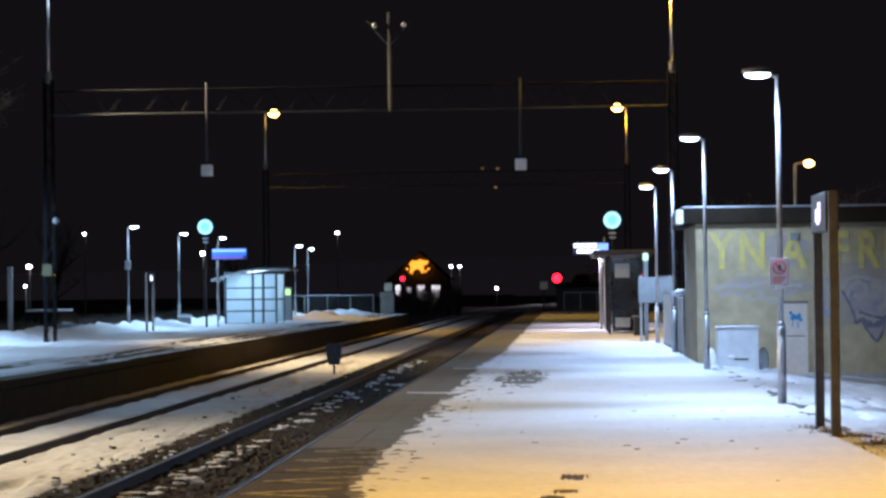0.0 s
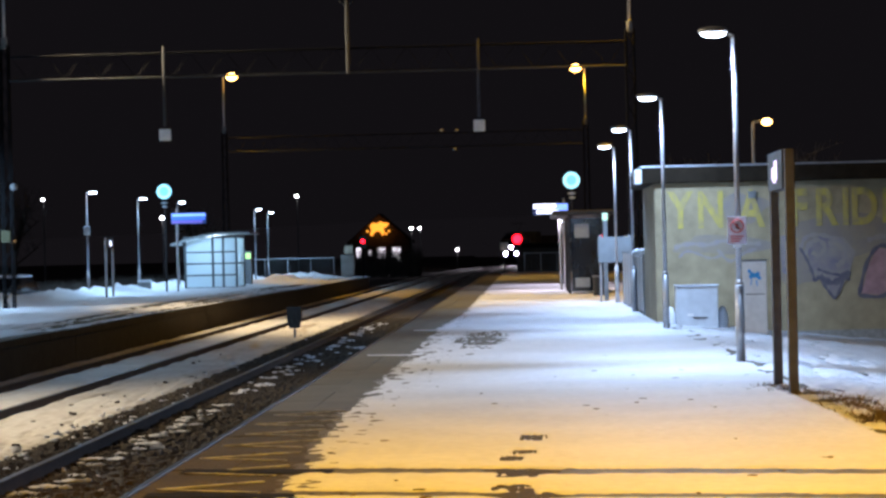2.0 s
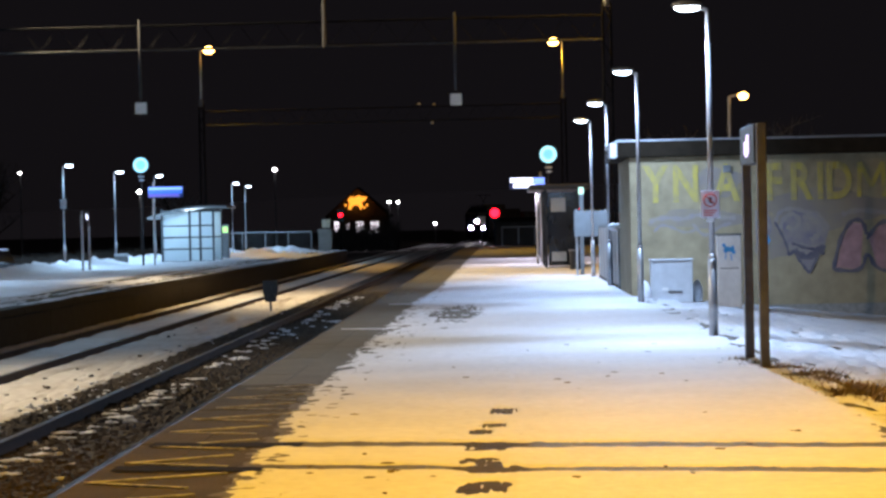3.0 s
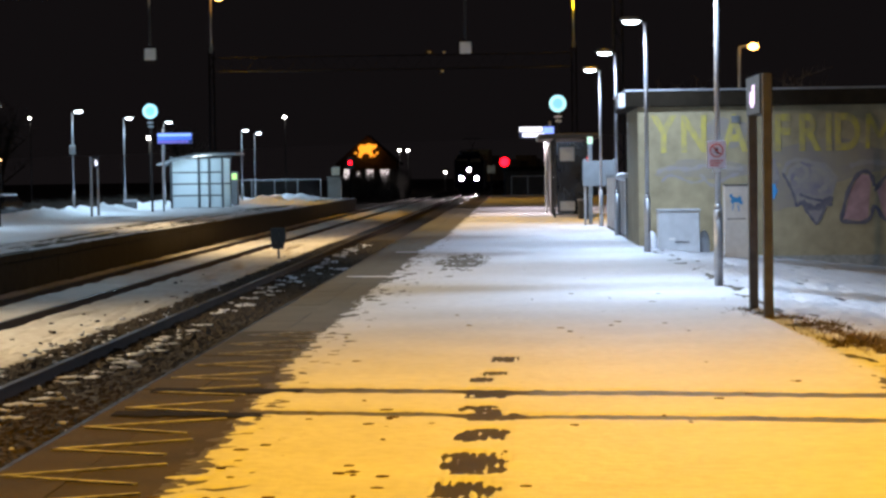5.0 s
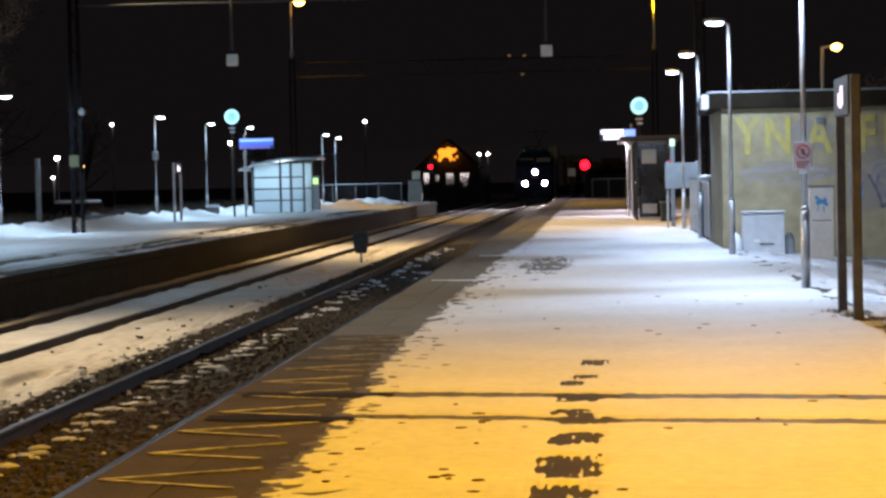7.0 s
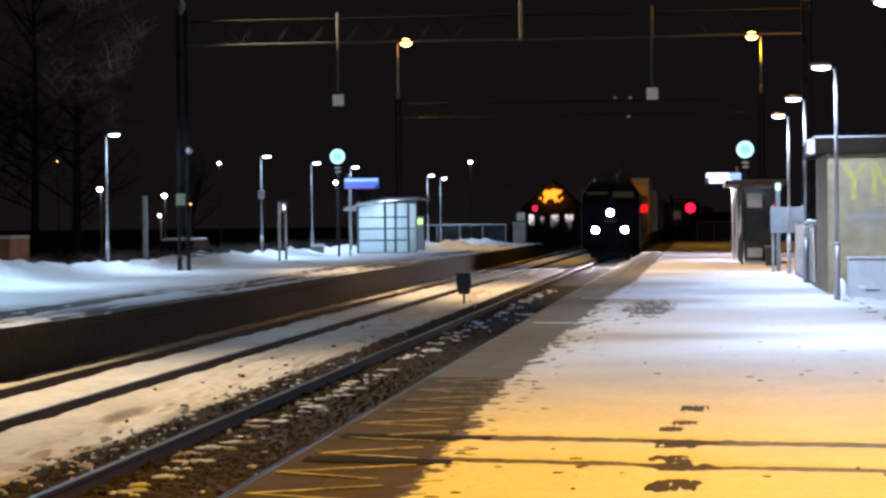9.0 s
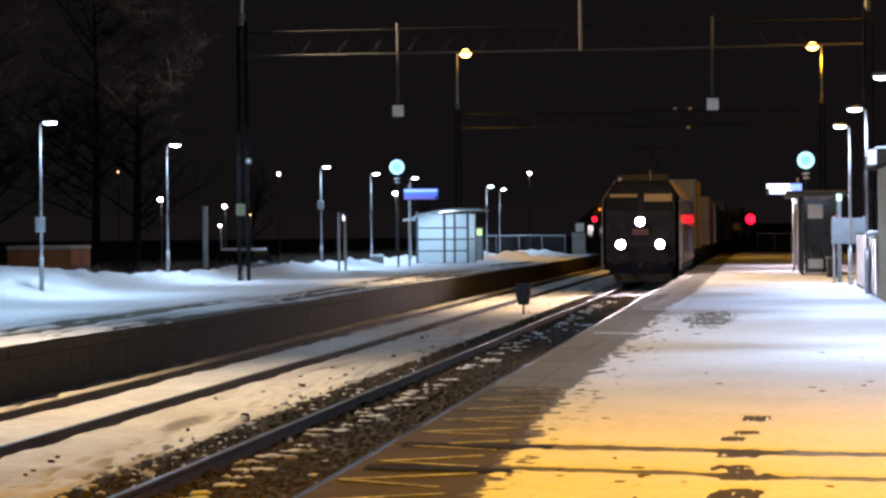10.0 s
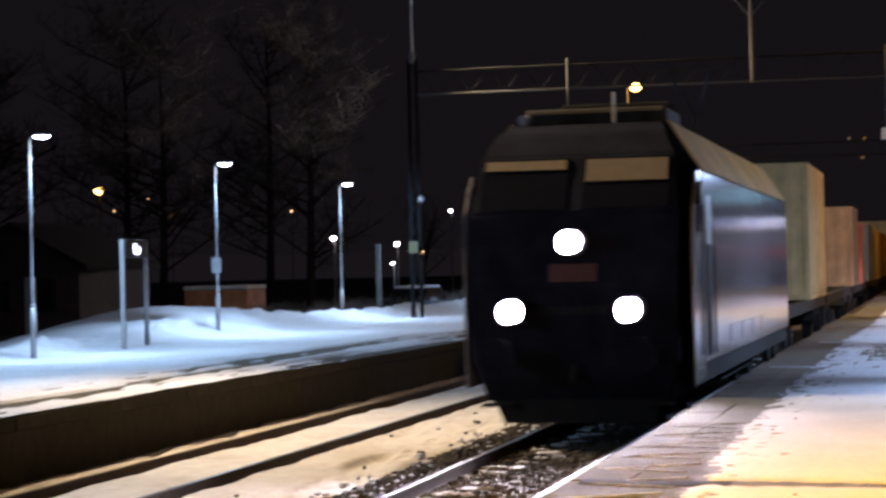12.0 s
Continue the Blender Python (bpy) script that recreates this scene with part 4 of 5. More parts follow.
def dark_shelter():
    t = thing("platform_shelter", "dark glazed waiting shelter with a low flat roof", "shelter", 0, 0, 0)
    roof = part("roof", box(BM(), 0.85, 2.95, 74.6, 83.5, 2.72, 2.88, 0.04), DARK_STEEL, t, "thin dark roof")
    for x in (1.42, 2.6):
        for y in (76.0, 79.0, 82.2):
            part("post", box(BM(), x - 0.04, x + 0.04, y - 0.04, y + 0.04, 0, 2.72), DARK_STEEL, t)
    for k, (x0, x1, y0, y1) in enumerate(((1.48, 2.54, 75.98, 76.0), (1.41, 1.43, 76.06, 78.94), (2.59, 2.61, 76.06, 78.94), (2.59, 2.61, 79.06, 82.14))):
        part("pane", box(BM(), x0, x1, y0, y1, 0.1, 2.6), SMOKED, t, "dark glass pane")
    for z in (1.95, 0.25):
        part("poster", box(BM(), 1.6, 2.1, 75.95, 75.975, z, z + (0.48 if z > 1 else 0.32)), PALE_DIM, t, "pale notice behind the glass")
    part("bench", box(BM(), 1.9, 2.5, 77, 81, 0.42, 0.47), BROWN_POST, t)
    b = thing("litter_bin", "dark litter bin beside the shelter", "bin", 2.32, 73.2, 0)
    part("body", tube(BM(), (0, 0, 0), (0, 0, 0.62), 0.19, 0.21, 14), DARK_STEEL, b)
    part("rim", tube(BM(), (0, 0, 0.62), (0, 0, 0.68), 0.23, seg=14), BROWN_POST, b)
    for x, y in ((1.25, 84.5), (1.5, 96.0)):
        p = thing("steel_post", "pale galvanised post behind the shelter", "post", x, y, 0, group="pale posts")
        part("shaft", tube(BM(), (0, 0, -0.05), (0, 0, 2.75), 0.055, seg=10), GALV, p)
        part("cap", ball(BM(), (0, 0, 2.77), 0.07), WHITE_GLOW, p, "small lit cap", True)
        lamp("post_light", x - 0.2, y, 2.8, 620, (0.95, 0.85, 1.0), 164, 0.08)


PALE_DIM = mat("grey_notice_paper", (0.3, 0.31, 0.32), 0.6, vary=0.15, scale=6)


def boards_and_fence():
    # information boards on posts beside the lamp poles
    for x, y, w, z0, z1, words in ((2.3, 66.0, 0.34, 0.0, 2.55, "tall pale information pillar with a lit top"),):
        t = thing("information_pillar", words, "information pillar", x, y, 0)
        part("body", box(BM(), -0.06, 0.06, -0.06, 0.06, -0.05, 2.4, 0.015), GREY_BOARD, t)
        part("lit_top", box(BM(), -0.08, 0.08, -0.08, 0.08, 2.402, 2.62, 0.02), GREEN_DIM, t, "pale green lit top")
    t = thing("notice_board", "grey notice board on two posts", "notice board", 2.35, 64.6, 0)
    part("board", box(BM(), -0.32, 0.72, -0.03, 0.03, 1.15, 1.9, 0.01), GREY_BOARD, t)
    for x in (-0.25, 0.6):
        part("post", tube(BM(), (x, 0.06, -0.05), (x, 0.06, 1.95), 0.035, seg=8), GALV, t)
    t = thing("panel_fence", "grey panel fence along the back of the platform", "fence", 0, 0, 0)
    y = 51.0
    while y < 62:
        part("post", box(BM(), 2.6, 2.66, y - 0.03, y + 0.03, -0.1, 1.5), GREY_STEEL, t)
        if y < 60.5:
            for k in range(9):
                part("slat", box(BM(), 2.615, 2.64, y + 0.04 + 0.158 * k, y + 0.185 + 0.158 * k, 0.08, 1.42), PALE_FENCE if y > 56 else GREY_STEEL, t)
        y += 1.5
    for dx, y in ((0.12, 51.2), (0.1, 52.7)):
        s = thing("snow_clump", "clump of snow caught on the fence", "snow", 2.5 + dx, y, 1.45)
        part("lump", ball(BM(), (0, 0, 0), 1, 0.16, 0.25, 0.1), SNOW, s, "", True)


GREEN_DIM = glowing("pale_green_panel", (0.5, 0.75, 0.45), 0.35)
GREY_BOARD = mat("grey_board", (0.15, 0.16, 0.165), 0.6, vary=0.15, scale=5)
PALE_FENCE = mat("pale_fence_panel", (0.3, 0.33, 0.37), 0.6, vary=0.2, scale=5)


def signal(x, y, lens_z, base, words, r):
    t = thing("railway_signal", words, "signal", x, y, base, group="red signals")
    part("post", tube(BM(), (0, 0.1, 0), (0, 0.1, lens_z - base + 0.3), 0.06, seg=8), DARK_STEEL, t)
    part("backplate", box(BM(), -0.28, 0.28, 0.0, 0.06, lens_z - base - 0.55, lens_z - base + 0.45, 0.02), BLACK, t, "black backing plate")
    h = part("hood", tube(BM(), (0, -0.14, lens_z - base), (0, 0.0, lens_z - base), r + 0.04, seg=16), BLACK, t)
    part("lens", ball(BM(), (0, -0.14, lens_z - base), 1, r, 0.06, r), RED_GLOW, h, "glowing red lens", True)


def far_end_things():
    signal(-0.7, 160, 2.35, -0.9, "red signal at the far end of the platform", 0.34)
    signal(-13.4, 180, 2.55, -0.9, "red signal beyond the far platform", 0.17)
    for x, y, z in ((-1.62, 155, 1.82), (-12.13, 149.5, 1.83)):
        t = thing("stop_board", "square pale stop board on a post", "sign", x, y, -0.9, group="stop boards")
        part("plate", box(BM(), -0.28, 0.28, -0.02, 0.02, z + 0.62, z + 1.18, 0.01), CREAM, t)
        part("post", tube(BM(), (0, 0.06, 0), (0, 0.06, z + 1.1), 0.05, seg=8), DARK_STEEL, t)
    t = thing("equipment_hut", "dark timber equipment hut beside the line", "hut", 3.6, 182, -0.9)
    part("wall", box(BM(), -4.4, 2.6, 0, 3, 0, 2.6, 0.02), HOUSE_WOOD, t)
    part("roof", side_prism(BM(), [(-0.3, 2.6), (1.5, 3.0), (3.3, 2.6)], -4.6, 2.8), FASCIA, t)
    t = thing("relay_cabinet", "grey concrete relay cabinet at the far platform end", "cabinet", -12.2, 149.2, -0.2)
    part("body", box(BM(), -0.45, 0.45, 0, 0.6, 0, 1.6, 0.03), KERB, t)
    part("lid", box(BM(), -0.5, 0.5, -0.05, 0.65, 1.603, 1.68, 0.02), KERB, t)
    for x0, x1, y, name in ((-19.5, -13.2, 150.0, "far fence of grey mesh behind the platform end"), (-0.2, 3.2, 153, "grey mesh fence across the platform end")):
        t = thing("mesh_fence", name, "fence", 0, y, 0, group="mesh fences")
        n = int((x1 - x0) / 1.6) + 1
        for i in range(n + 1):
            x = x0 + (x1 - x0) * i / n
            part("post", tube(BM(), (x, 0, -0.6), (x, 0, 1.35), 0.035, seg=6), GALV, t)
        part("top_rail", tube(BM(), (x0, 0, 1.32), (x1, 0, 1.32), 0.03, seg=6), GALV, t)
        bm = BM()
        for i in range(int((x1 - x0) / 0.12)):
            tube(bm, (x0 + 0.12 * i, 0, -0.3), (x0 + 0.12 * i, 0, 1.3), 0.006, seg=4)
        part("mesh", bm, GREY_STEEL, t)


def dwarf_signal():
    t = thing("dwarf_signal", "black dwarf signal box on a short post between the tracks", "signal", -6.65, 62, -0.8)
    part("post", tube(BM(), (0, 0, -0.05), (0, 0, 0.4), 0.035, seg=8), GREY_STEEL, t)
    head = part("head", prism(BM(), [(-0.14, 0.32), (0.14, 0.32), (0.21, 0.62), (0.21, 0.92), (-0.21, 0.92), (-0.21, 0.62)], -0.12, 0.12), BLACK, t)
    for x, z in ((-0.09, 0.5), (0.09, 0.5), (0, 0.75)):
        part("hood", tube(BM(), (x, -0.2, z), (x, -0.121, z), 0.06, seg=10), BLACK, head)
    part("foot", box(BM(), -0.12, 0.12, -0.12, 0.12, -0.12, 0.0, 0.01), KERB, t)


def far_shelter():
    t = thing("platform_shelter", "glazed waiting shelter lit inside with a curved roof", "shelter", -15.8, 109.5, 0)
    w = 1.28
    bm = BM()
    n = 12
    outline = [(-1.95 + 3.95 * i / n, 2.26 + 0.52 * math.sin(min(1.0, i / n / 0.72) * 1.5708) - 0.05 * max(0.0, i / n - 0.72)) for i in range(n + 1)]
    prism(bm, outline + [(x, z - 0.1) for x, z in outline[::-1]], -0.4, 3.4)
    part("roof", bm, GREY_STEEL, t, "thin curved grey roof")
    xs = [-w, 0.1, 0.62, w]
    for x in xs:
        for y in (0, 3.0):
            part("post", box(BM(), x - 0.05, x + 0.05, y - 0.05, y + 0.05, 0, 2.62), FRAME_GREY, t)
    for y in (0.0, 3.0):
        for z in (0.0, 0.62, 1.2, 1.78, 2.5):
            part("rail", box(BM(), -w + 0.052, w - 0.052, y - 0.03, y + 0.03, z, z + 0.06), FRAME_GREY, t)
        for a, b in zip(xs, xs[1:]):
            for z0, z1 in ((0.07, 0.61), (0.69, 1.19), (1.27, 1.77), (1.85, 2.49)):
                part("pane", box(BM(), a + 0.055, b - 0.055, y - 0.008, y + 0.008, z0, z1), FROST_GLASS, t, "frosted glass pane")
    for x in (-w, w):
        for z0, z1 in ((0.07, 1.19), (1.27, 2.49)):
            part("pane", box(BM(), x - 0.008, x + 0.008, 0.06, 2.94, z0, z1), FROST_GLASS, t, "frosted glass pane")
    part("ceiling_lamp", box(BM(), -0.6, 0.6, 1.2, 1.5, 2.42, 2.47), LED_GLOW, t, "bright ceiling lamp")
    part("bench", box(BM(), -1.0, 1.0, 2.2, 2.6, 0.42, 0.47), BROWN_POST, t)
    d = bpy.data.lights.new("shelter_light", "POINT")
    d.energy, d.color, d.shadow_soft_size = 150, (0.74, 0.9, 1.0), 0.25
    new("shelter_light", d).location = (-15.8, 110.8, 2.2)
    # small things round the shelter
    p = thing("ticket_machine", "small grey ticket machine on the far platform", "ticket machine", -15.1, 118, 0)
    part("body", box(BM(), -0.3, 0.3, -0.25, 0.25, 0, 1.85, 0.03), GREY_BOARD, p)
    part("screen", box(BM(), -0.02, 0.26, -0.262, -0.252, 1.42, 1.74), GREEN_GLOW, p, "green lit screen")
    p = thing("grit_box", "small pale grit box with a snow cap", "grit box", -18.3, 104.6, 0)
    part("body", box(BM(), -0.3, 0.3, -0.2, 0.2, 0, 0.42, 0.03), GREY_STEEL, p)
    part("lid", box(BM(), -0.32, 0.32, -0.22, 0.22, 0.423, 0.55, 0.04), PALE, p, "pale sloping lid")


FROST_GLASS = bpy.data.materials.new("frosted_glass")
FROST_GLASS.use_nodes = True
_t = FROST_GLASS.node_tree
_d, _tr, _m = _t.nodes.new("ShaderNodeBsdfDiffuse"), _t.nodes.new("ShaderNodeBsdfTranslucent"), _t.nodes.new("ShaderNodeMixShader")
_d.inputs[0].default_value, _tr.inputs[0].default_value = (0.55, 0.6, 0.63, 1), (0.7, 0.8, 0.85, 1)
_m.inputs[0].default_value = 0.55
_t.links.new(_d.outputs[0], _m.inputs[1])
_t.links.new(_tr.outputs[0], _m.inputs[2])
_t.links.new(_m.outputs[0], _t.nodes["Material Output"].inputs[0])


# ---- what lies behind the far platform ----
def far_lamp(x, y, z, glow, words, size=0.16, reach=0.0, base=-0.8):
    t = thing("street_lamp", words, "street lamp", x, y, base, group="far lamps")
    part("pole", tube(BM(), (-reach, 0.2, 0), (-reach, 0.2, z - base), 0.06, 0.045, 8), GREY_STEEL, t)
    part("arm", tube(BM(), (-reach, 0.2, z - base), (0, 0, z - base + 0.06), 0.035, seg=6), GREY_STEEL, t)
    part("lantern", ball(BM(), (0, 0, z - base), 1, size * 0.85, size * 0.7, size * 0.6), glow, t, "glowing lantern", True)


def gabled_house(x, y, w, d, wall_h, ridge, wall_mat, words, windows, base=-0.8):
    t = thing("house", words, "house", x, y, base)
    part("wall", prism(BM(), [(-w / 2, 0), (w / 2, 0), (w / 2, wall_h), (0, ridge - 0.15), (-w / 2, wall_h)], 0, d), wall_mat, t)
    bm = BM()
    s = (ridge - wall_h) / (w / 2)
    for sx in (-1, 1):
        prism(bm, [(0, ridge), (sx * (w / 2 + 0.5), wall_h - 0.5 * s + 0.1), (sx * (w / 2 + 0.5), wall_h - 0.5 * s - 0.1), (0, ridge - 0.2)], -0.5, d + 0.5)
    part("roof", bm, FASCIA, t, "dark pitched roof")
    for wx, wz, ww, wh, lit in windows:
        f = part("window", box(BM(), wx - ww / 2 - 0.1, wx + ww / 2 + 0.1, -0.06, -0.004, wz - 0.1, wz + wh + 0.1), WHITE if lit else HOUSE_WOOD, t, "framed window")
        part("pane", box(BM(), wx - ww / 2, wx + ww / 2, -0.08, -0.062, wz, wz + wh), WINDOW_GLOW if lit else SMOKED, f, "lit pane" if lit else "dark pane")
    return t


def ornament_mesh():
    """A lopsided star of lights whose lower middle is dark."""
    pts = [(-1.6, 0.55), (-1.15, 1.05), (-0.35, 0.95), (0.1, 1.25), (0.6, 1.05), (1.5, 0.95), (1.2, 0.4), (0.6, 0.1), (0.8, -0.6), (0.4, -1.1), (0.15, -0.5), (-0.4, -0.3), (-0.9, -0.6), (-1.15, -1.1), (-1.6, -0.85), (-1.35, -0.15)]
    return prism(BM(), pts, -0.15, 0.15)


def far_buildings():
    gabled_house(-23.3, 350, 9.4, 9, 4.4, 8.6, HOUSE_WOOD, "dark timber house with lit ground floor windows far along the line", [(-3.4, 1.6, 0.7, 1.6, True), (-1.6, 1.9, 0.5, 0.9, True), (0.3, 0.6, 1.1, 2.5, True), (2.7, 0.6, 1.3, 2.5, True), (1.5, 0.4, 0.4, 1.1, True)])
    t = thing("star_light", "glowing orange star ornament, partly dark, on a house gable", "star light", -23.2, 349.2, 5.3)
    part("star", ornament_mesh(), STAR_GLOW, t)
    for bx, bz in ((1.45, -0.35), (-1.95, -0.3), (1.0, -0.75)):
        part("bulb", ball(BM(), (bx, 0, bz), 0.2), STAR_GLOW, t, "", True)
    part("frame", tube(BM(), (0, 0.2, -1.6), (0, 0.2, 1.7), 0.05, seg=6), DARK_STEEL, t)
    d = bpy.data.lights.new("star_glow", "POINT")
    d.energy, d.color, d.shadow_soft_size = 30, (1.0, 0.5, 0.2), 0.6
    new("star_glow", d).location = (-23.2, 347.2, 5.6)
    gabled_house(-34.2, 78, 5.2, 7, 2.9, 4.4, HOUSE_WOOD, "dark house behind the far platform", [(1.3, 1.0, 0.8, 1.2, False), (-0.6, 1.0, 0.8, 1.2, False)], base=-0.6)
    for px in (-33.1, -35.3):
        t = thing("porch_post", "pale painted porch post before a dark house", "post", px, 76.9, -0.6, group="porch posts")
        part("shaft", box(BM(), -0.17, 0.17, -0.17, 0.17, 0, 2.3, 0.02), PALE, t)
        part("foot", box(BM(), -0.22, 0.22, -0.22, 0.22, -0.1, 0.12, 0.02), KERB, t)
    t = thing("garden_shed", "low orange-brown shed with snow on its roof", "shed", -26.9, 80, -0.5)
    part("wall", box(BM(), -1.25, 1.25, 0, 2.4, 0, 1.55, 0.02), ORANGE_WALL, t)
    part("snow_cap", box(BM(), -1.3, 1.3, -0.05, 2.45, 1.553, 1.72, 0.07), SNOW_DIRTY, t, "snow lying on the roof")
    parked_car(-21.2, 90)


def parked_car(x, y):
    t = thing("parked_car", "dark parked car under fresh snow", "car", x, y, -0.5, rz=82, group="parked cars")
    part("body", prism(BM(), [(-2.1, 0.25), (2.1, 0.25), (2.15, 0.7), (1.1, 0.85), (-2.0, 0.9), (-2.15, 0.6)], -0.85, 0.85), BLACK, t)
    part("cabin", prism(BM(), [(-1.7, 0.9), (1.0, 0.86), (0.35, 1.38), (-1.2, 1.4)], -0.75, 0.75), SMOKED, t)
    part("snow", box(BM(), -1.25, 0.35, -0.72, 0.72, 1.4, 1.5, 0.04), SNOW, t, "snow on the roof")
    for wx in (-1.3, 1.3):
        for wy in (-0.8, 0.8):
            part("wheel", tube(BM(), (wx, wy - 0.1, 0.32), (wx, wy + 0.1, 0.32), 0.32, seg=16), BLACK, t)


def bare_tree(x, y, h, seed):
    rnd = random.Random(seed)
    t = thing("tree", "bare leafless tree in the dark", "tree", x, y, -0.8, group="bare trees")
    bm = BM()
    tube(bm, (0, 0, 0), (0.1, 0, h * 0.45), 0.16, 0.1, 8)
    runs = []
    for k in range(11):
        a = rnd.uniform(0, 6.28)
        p = Vector((0.05, 0, h * rnd.uniform(0.25, 0.48)))
        q = p + Vector((math.cos(a) * h * 0.2, math.sin(a) * h * 0.2, h * rnd.uniform(0.15, 0.42)))
        tube(bm, p, q, 0.06, 0.03, 6)
        for j in range(9):
            s = p.lerp(q, rnd.uniform(0.3, 1))
            e = s + Vector((rnd.gauss(0, 0.09), rnd.gauss(0, 0.09), rnd.uniform(0.02, 0.2))) * h
            runs.append((s, e, 0.022, 0.008))
            for i in range(4):
                s2 = s.lerp(e, rnd.uniform(0.3, 1))
                runs.append((s2, s2 + Vector((rnd.gauss(0, 0.04), rnd.gauss(0, 0.04), rnd.uniform(0.0, 0.08))) * h, 0.01, 0.004))
    part("trunk", bm, BARK, t)
    sticks("crown", runs, TWIG, t, "fine bare twigs")


def tall_tree(x, y, h, seed):
    """A big leafless tree: trunk, limbs that fork twice, and a wide dense crown of twigs."""
    rnd = random.Random(seed)
    t = thing("tree", "tall leafless tree with a dense crown of twigs", "tree", x, y, -0.8, group="tall bare trees")
    bm = BM()
    tube(bm, (0, 0, 0), (0.2, 0, h * 0.5), 0.3, 0.18, 8)
    tube(bm, (0.2, 0, h * 0.5), (0.0, 0.1, h * 0.92), 0.18, 0.03, 6)
    runs = []
    for k in range(30):
        a, f = rnd.uniform(0, 6.28), rnd.uniform(0.14, 0.85)
        p = Vector((0.1, 0, h * f))
        reach = h * (0.3 - 0.2 * max(0.0, f - 0.3)) * rnd.uniform(0.7, 1.1)
        q = p + Vector((math.cos(a) * reach, math.sin(a) * reach, h * rnd.uniform(0.05, 0.2)))
        tube(bm, p, q, 0.08, 0.03, 5)
        for j in range(12):
            s = p.lerp(q, rnd.uniform(0.2, 1))
            e = s + Vector((rnd.gauss(0, 0.055), rnd.gauss(0, 0.055), rnd.uniform(-0.03, 0.1))) * h
            runs.append((s, e, 0.03, 0.012))
            for i in range(7):
                s2 = s.lerp(e, rnd.uniform(0.2, 1))
                runs.append((s2, s2 + Vector((rnd.gauss(0, 0.03), rnd.gauss(0, 0.03), rnd.uniform(-0.01, 0.05))) * h, 0.016, 0.007))
    part("trunk", bm, BARK, t)
    sticks("crown", runs, TWIG, t, "dense bare twigs")


def shrubs(name, x0, x1, y0, y1, h, count, seed, words, base=-0.9):
    rnd = random.Random(seed)
    runs = []
    for k in range(count):
        p = Vector((rnd.uniform(x0, x1), rnd.uniform(y0, y1), base))
        for j in range(16):
            q = p + Vector((rnd.gauss(0, 0.35), rnd.gauss(0, 0.35), h * rnd.uniform(0.45, 1.0)))
            runs.append((p, q, 0.02, 0.006))
            for i in range(2):
                s = p.lerp(q, rnd.uniform(0.4, 0.9))
                runs.append((s, s + Vector((rnd.gauss(0, 0.25), rnd.gauss(0, 0.25), rnd.uniform(0.05, 0.35))), 0.01, 0.004))
    tagged(sticks(name, runs, TWIG), words, "shrubs", kind="stuff")


def grass_tufts():
    rnd = random.Random(21)
    spots = [(2.62 + rnd.gauss(0, 0.05), 24.75, 0.22), (2.9, 23.2, 0.3), (3.1, 22.3, 0.34), (3.0, 21.4, 0.3), (3.25, 20.6, 0.36), (3.05, 19.6, 0.32), (3.3, 18.8, 0.34), (3.1, 20.1, 0.4), (3.4, 18.1, 0.4), (3.5, 17.2, 0.42), (3.3, 16.4, 0.3), (2.75, 24.0, 0.26), (2.4, 30.6, 0.12), (2.9, 31, 0.14)]
    for _ in range(130):
        spots.append((rnd.uniform(3.0, 6.0), rnd.uniform(21, 43), rnd.uniform(0.06, 0.16)))
    bm = BM()
    for x, y, s in spots:
        for k in range(520 if s > 0.2 else 70):
            a, l = rnd.uniform(0, 6.28), rnd.uniform(0.2, 0.5) * s
            p = Vector((x + rnd.gauss(0, s * 0.36), y + rnd.gauss(0, s * 0.75), -0.02 - 0.11 * max(0, x - 3.0)))
            q = p + Vector((math.cos(a) * l * 0.8, math.sin(a) * l * 0.8, l * rnd.uniform(0.25, 0.75)))
            w = Vector((-math.sin(a), math.cos(a), 0)) * 0.01
            bm.faces.new([bm.verts.new(v) for v in (p - w, p + w, q)])
    tagged(part("withered_grass", bm, GRASS), "tufts of withered brown grass poking through the snow", "grass", kind="stuff")
    bm = BM()
    for k in range(52):
        x, y = (rnd.gauss(-1.05, 0.35), rnd.uniform(10.5, 15)) if k % 2 else (rnd.uniform(-1.6, 2.6), rnd.uniform(10, 30))
        ball(bm, (x, y, 0.016), 1, rnd.uniform(0.012, 0.055), rnd.uniform(0.012, 0.035), 0.007, sub=1)
    tagged(part("dead_leaves", bm, GRASS), "scattered brown leaves and grit on the snow", "leaves", kind="stuff")


# ---- the goods train (each vehicle's origin: middle of its leading end, at rail level; y runs backwards) ----
def bogie(parent, y, wheelbase=2.6, r=0.6):
    b = part("bogie", box(BM(), -1.05, 1.05, y - wheelbase / 2 - 0.7, y + wheelbase / 2 + 0.7, 0.5, 0.82, 0.04), UNDER, parent, "grimy bogie frame")
    for dy in (-wheelbase / 2, wheelbase / 2):
        bm = BM()
        for s in (-1, 1):
            tube(bm, (s * 0.68, y + dy, r), (s * 0.82, y + dy, r), r, seg=24)
        tube(bm, (-0.7, y + dy, r), (0.7, y + dy, r), 0.09, seg=10)
        part("wheelset", bm, UNDER, b)
        for s in (-1, 1):
            part("axle_box", box(BM(), s * 1.06, s * 1.2, y + dy - 0.2, y + dy + 0.2, r - 0.18, r + 0.2, 0.03), UNDER, b)


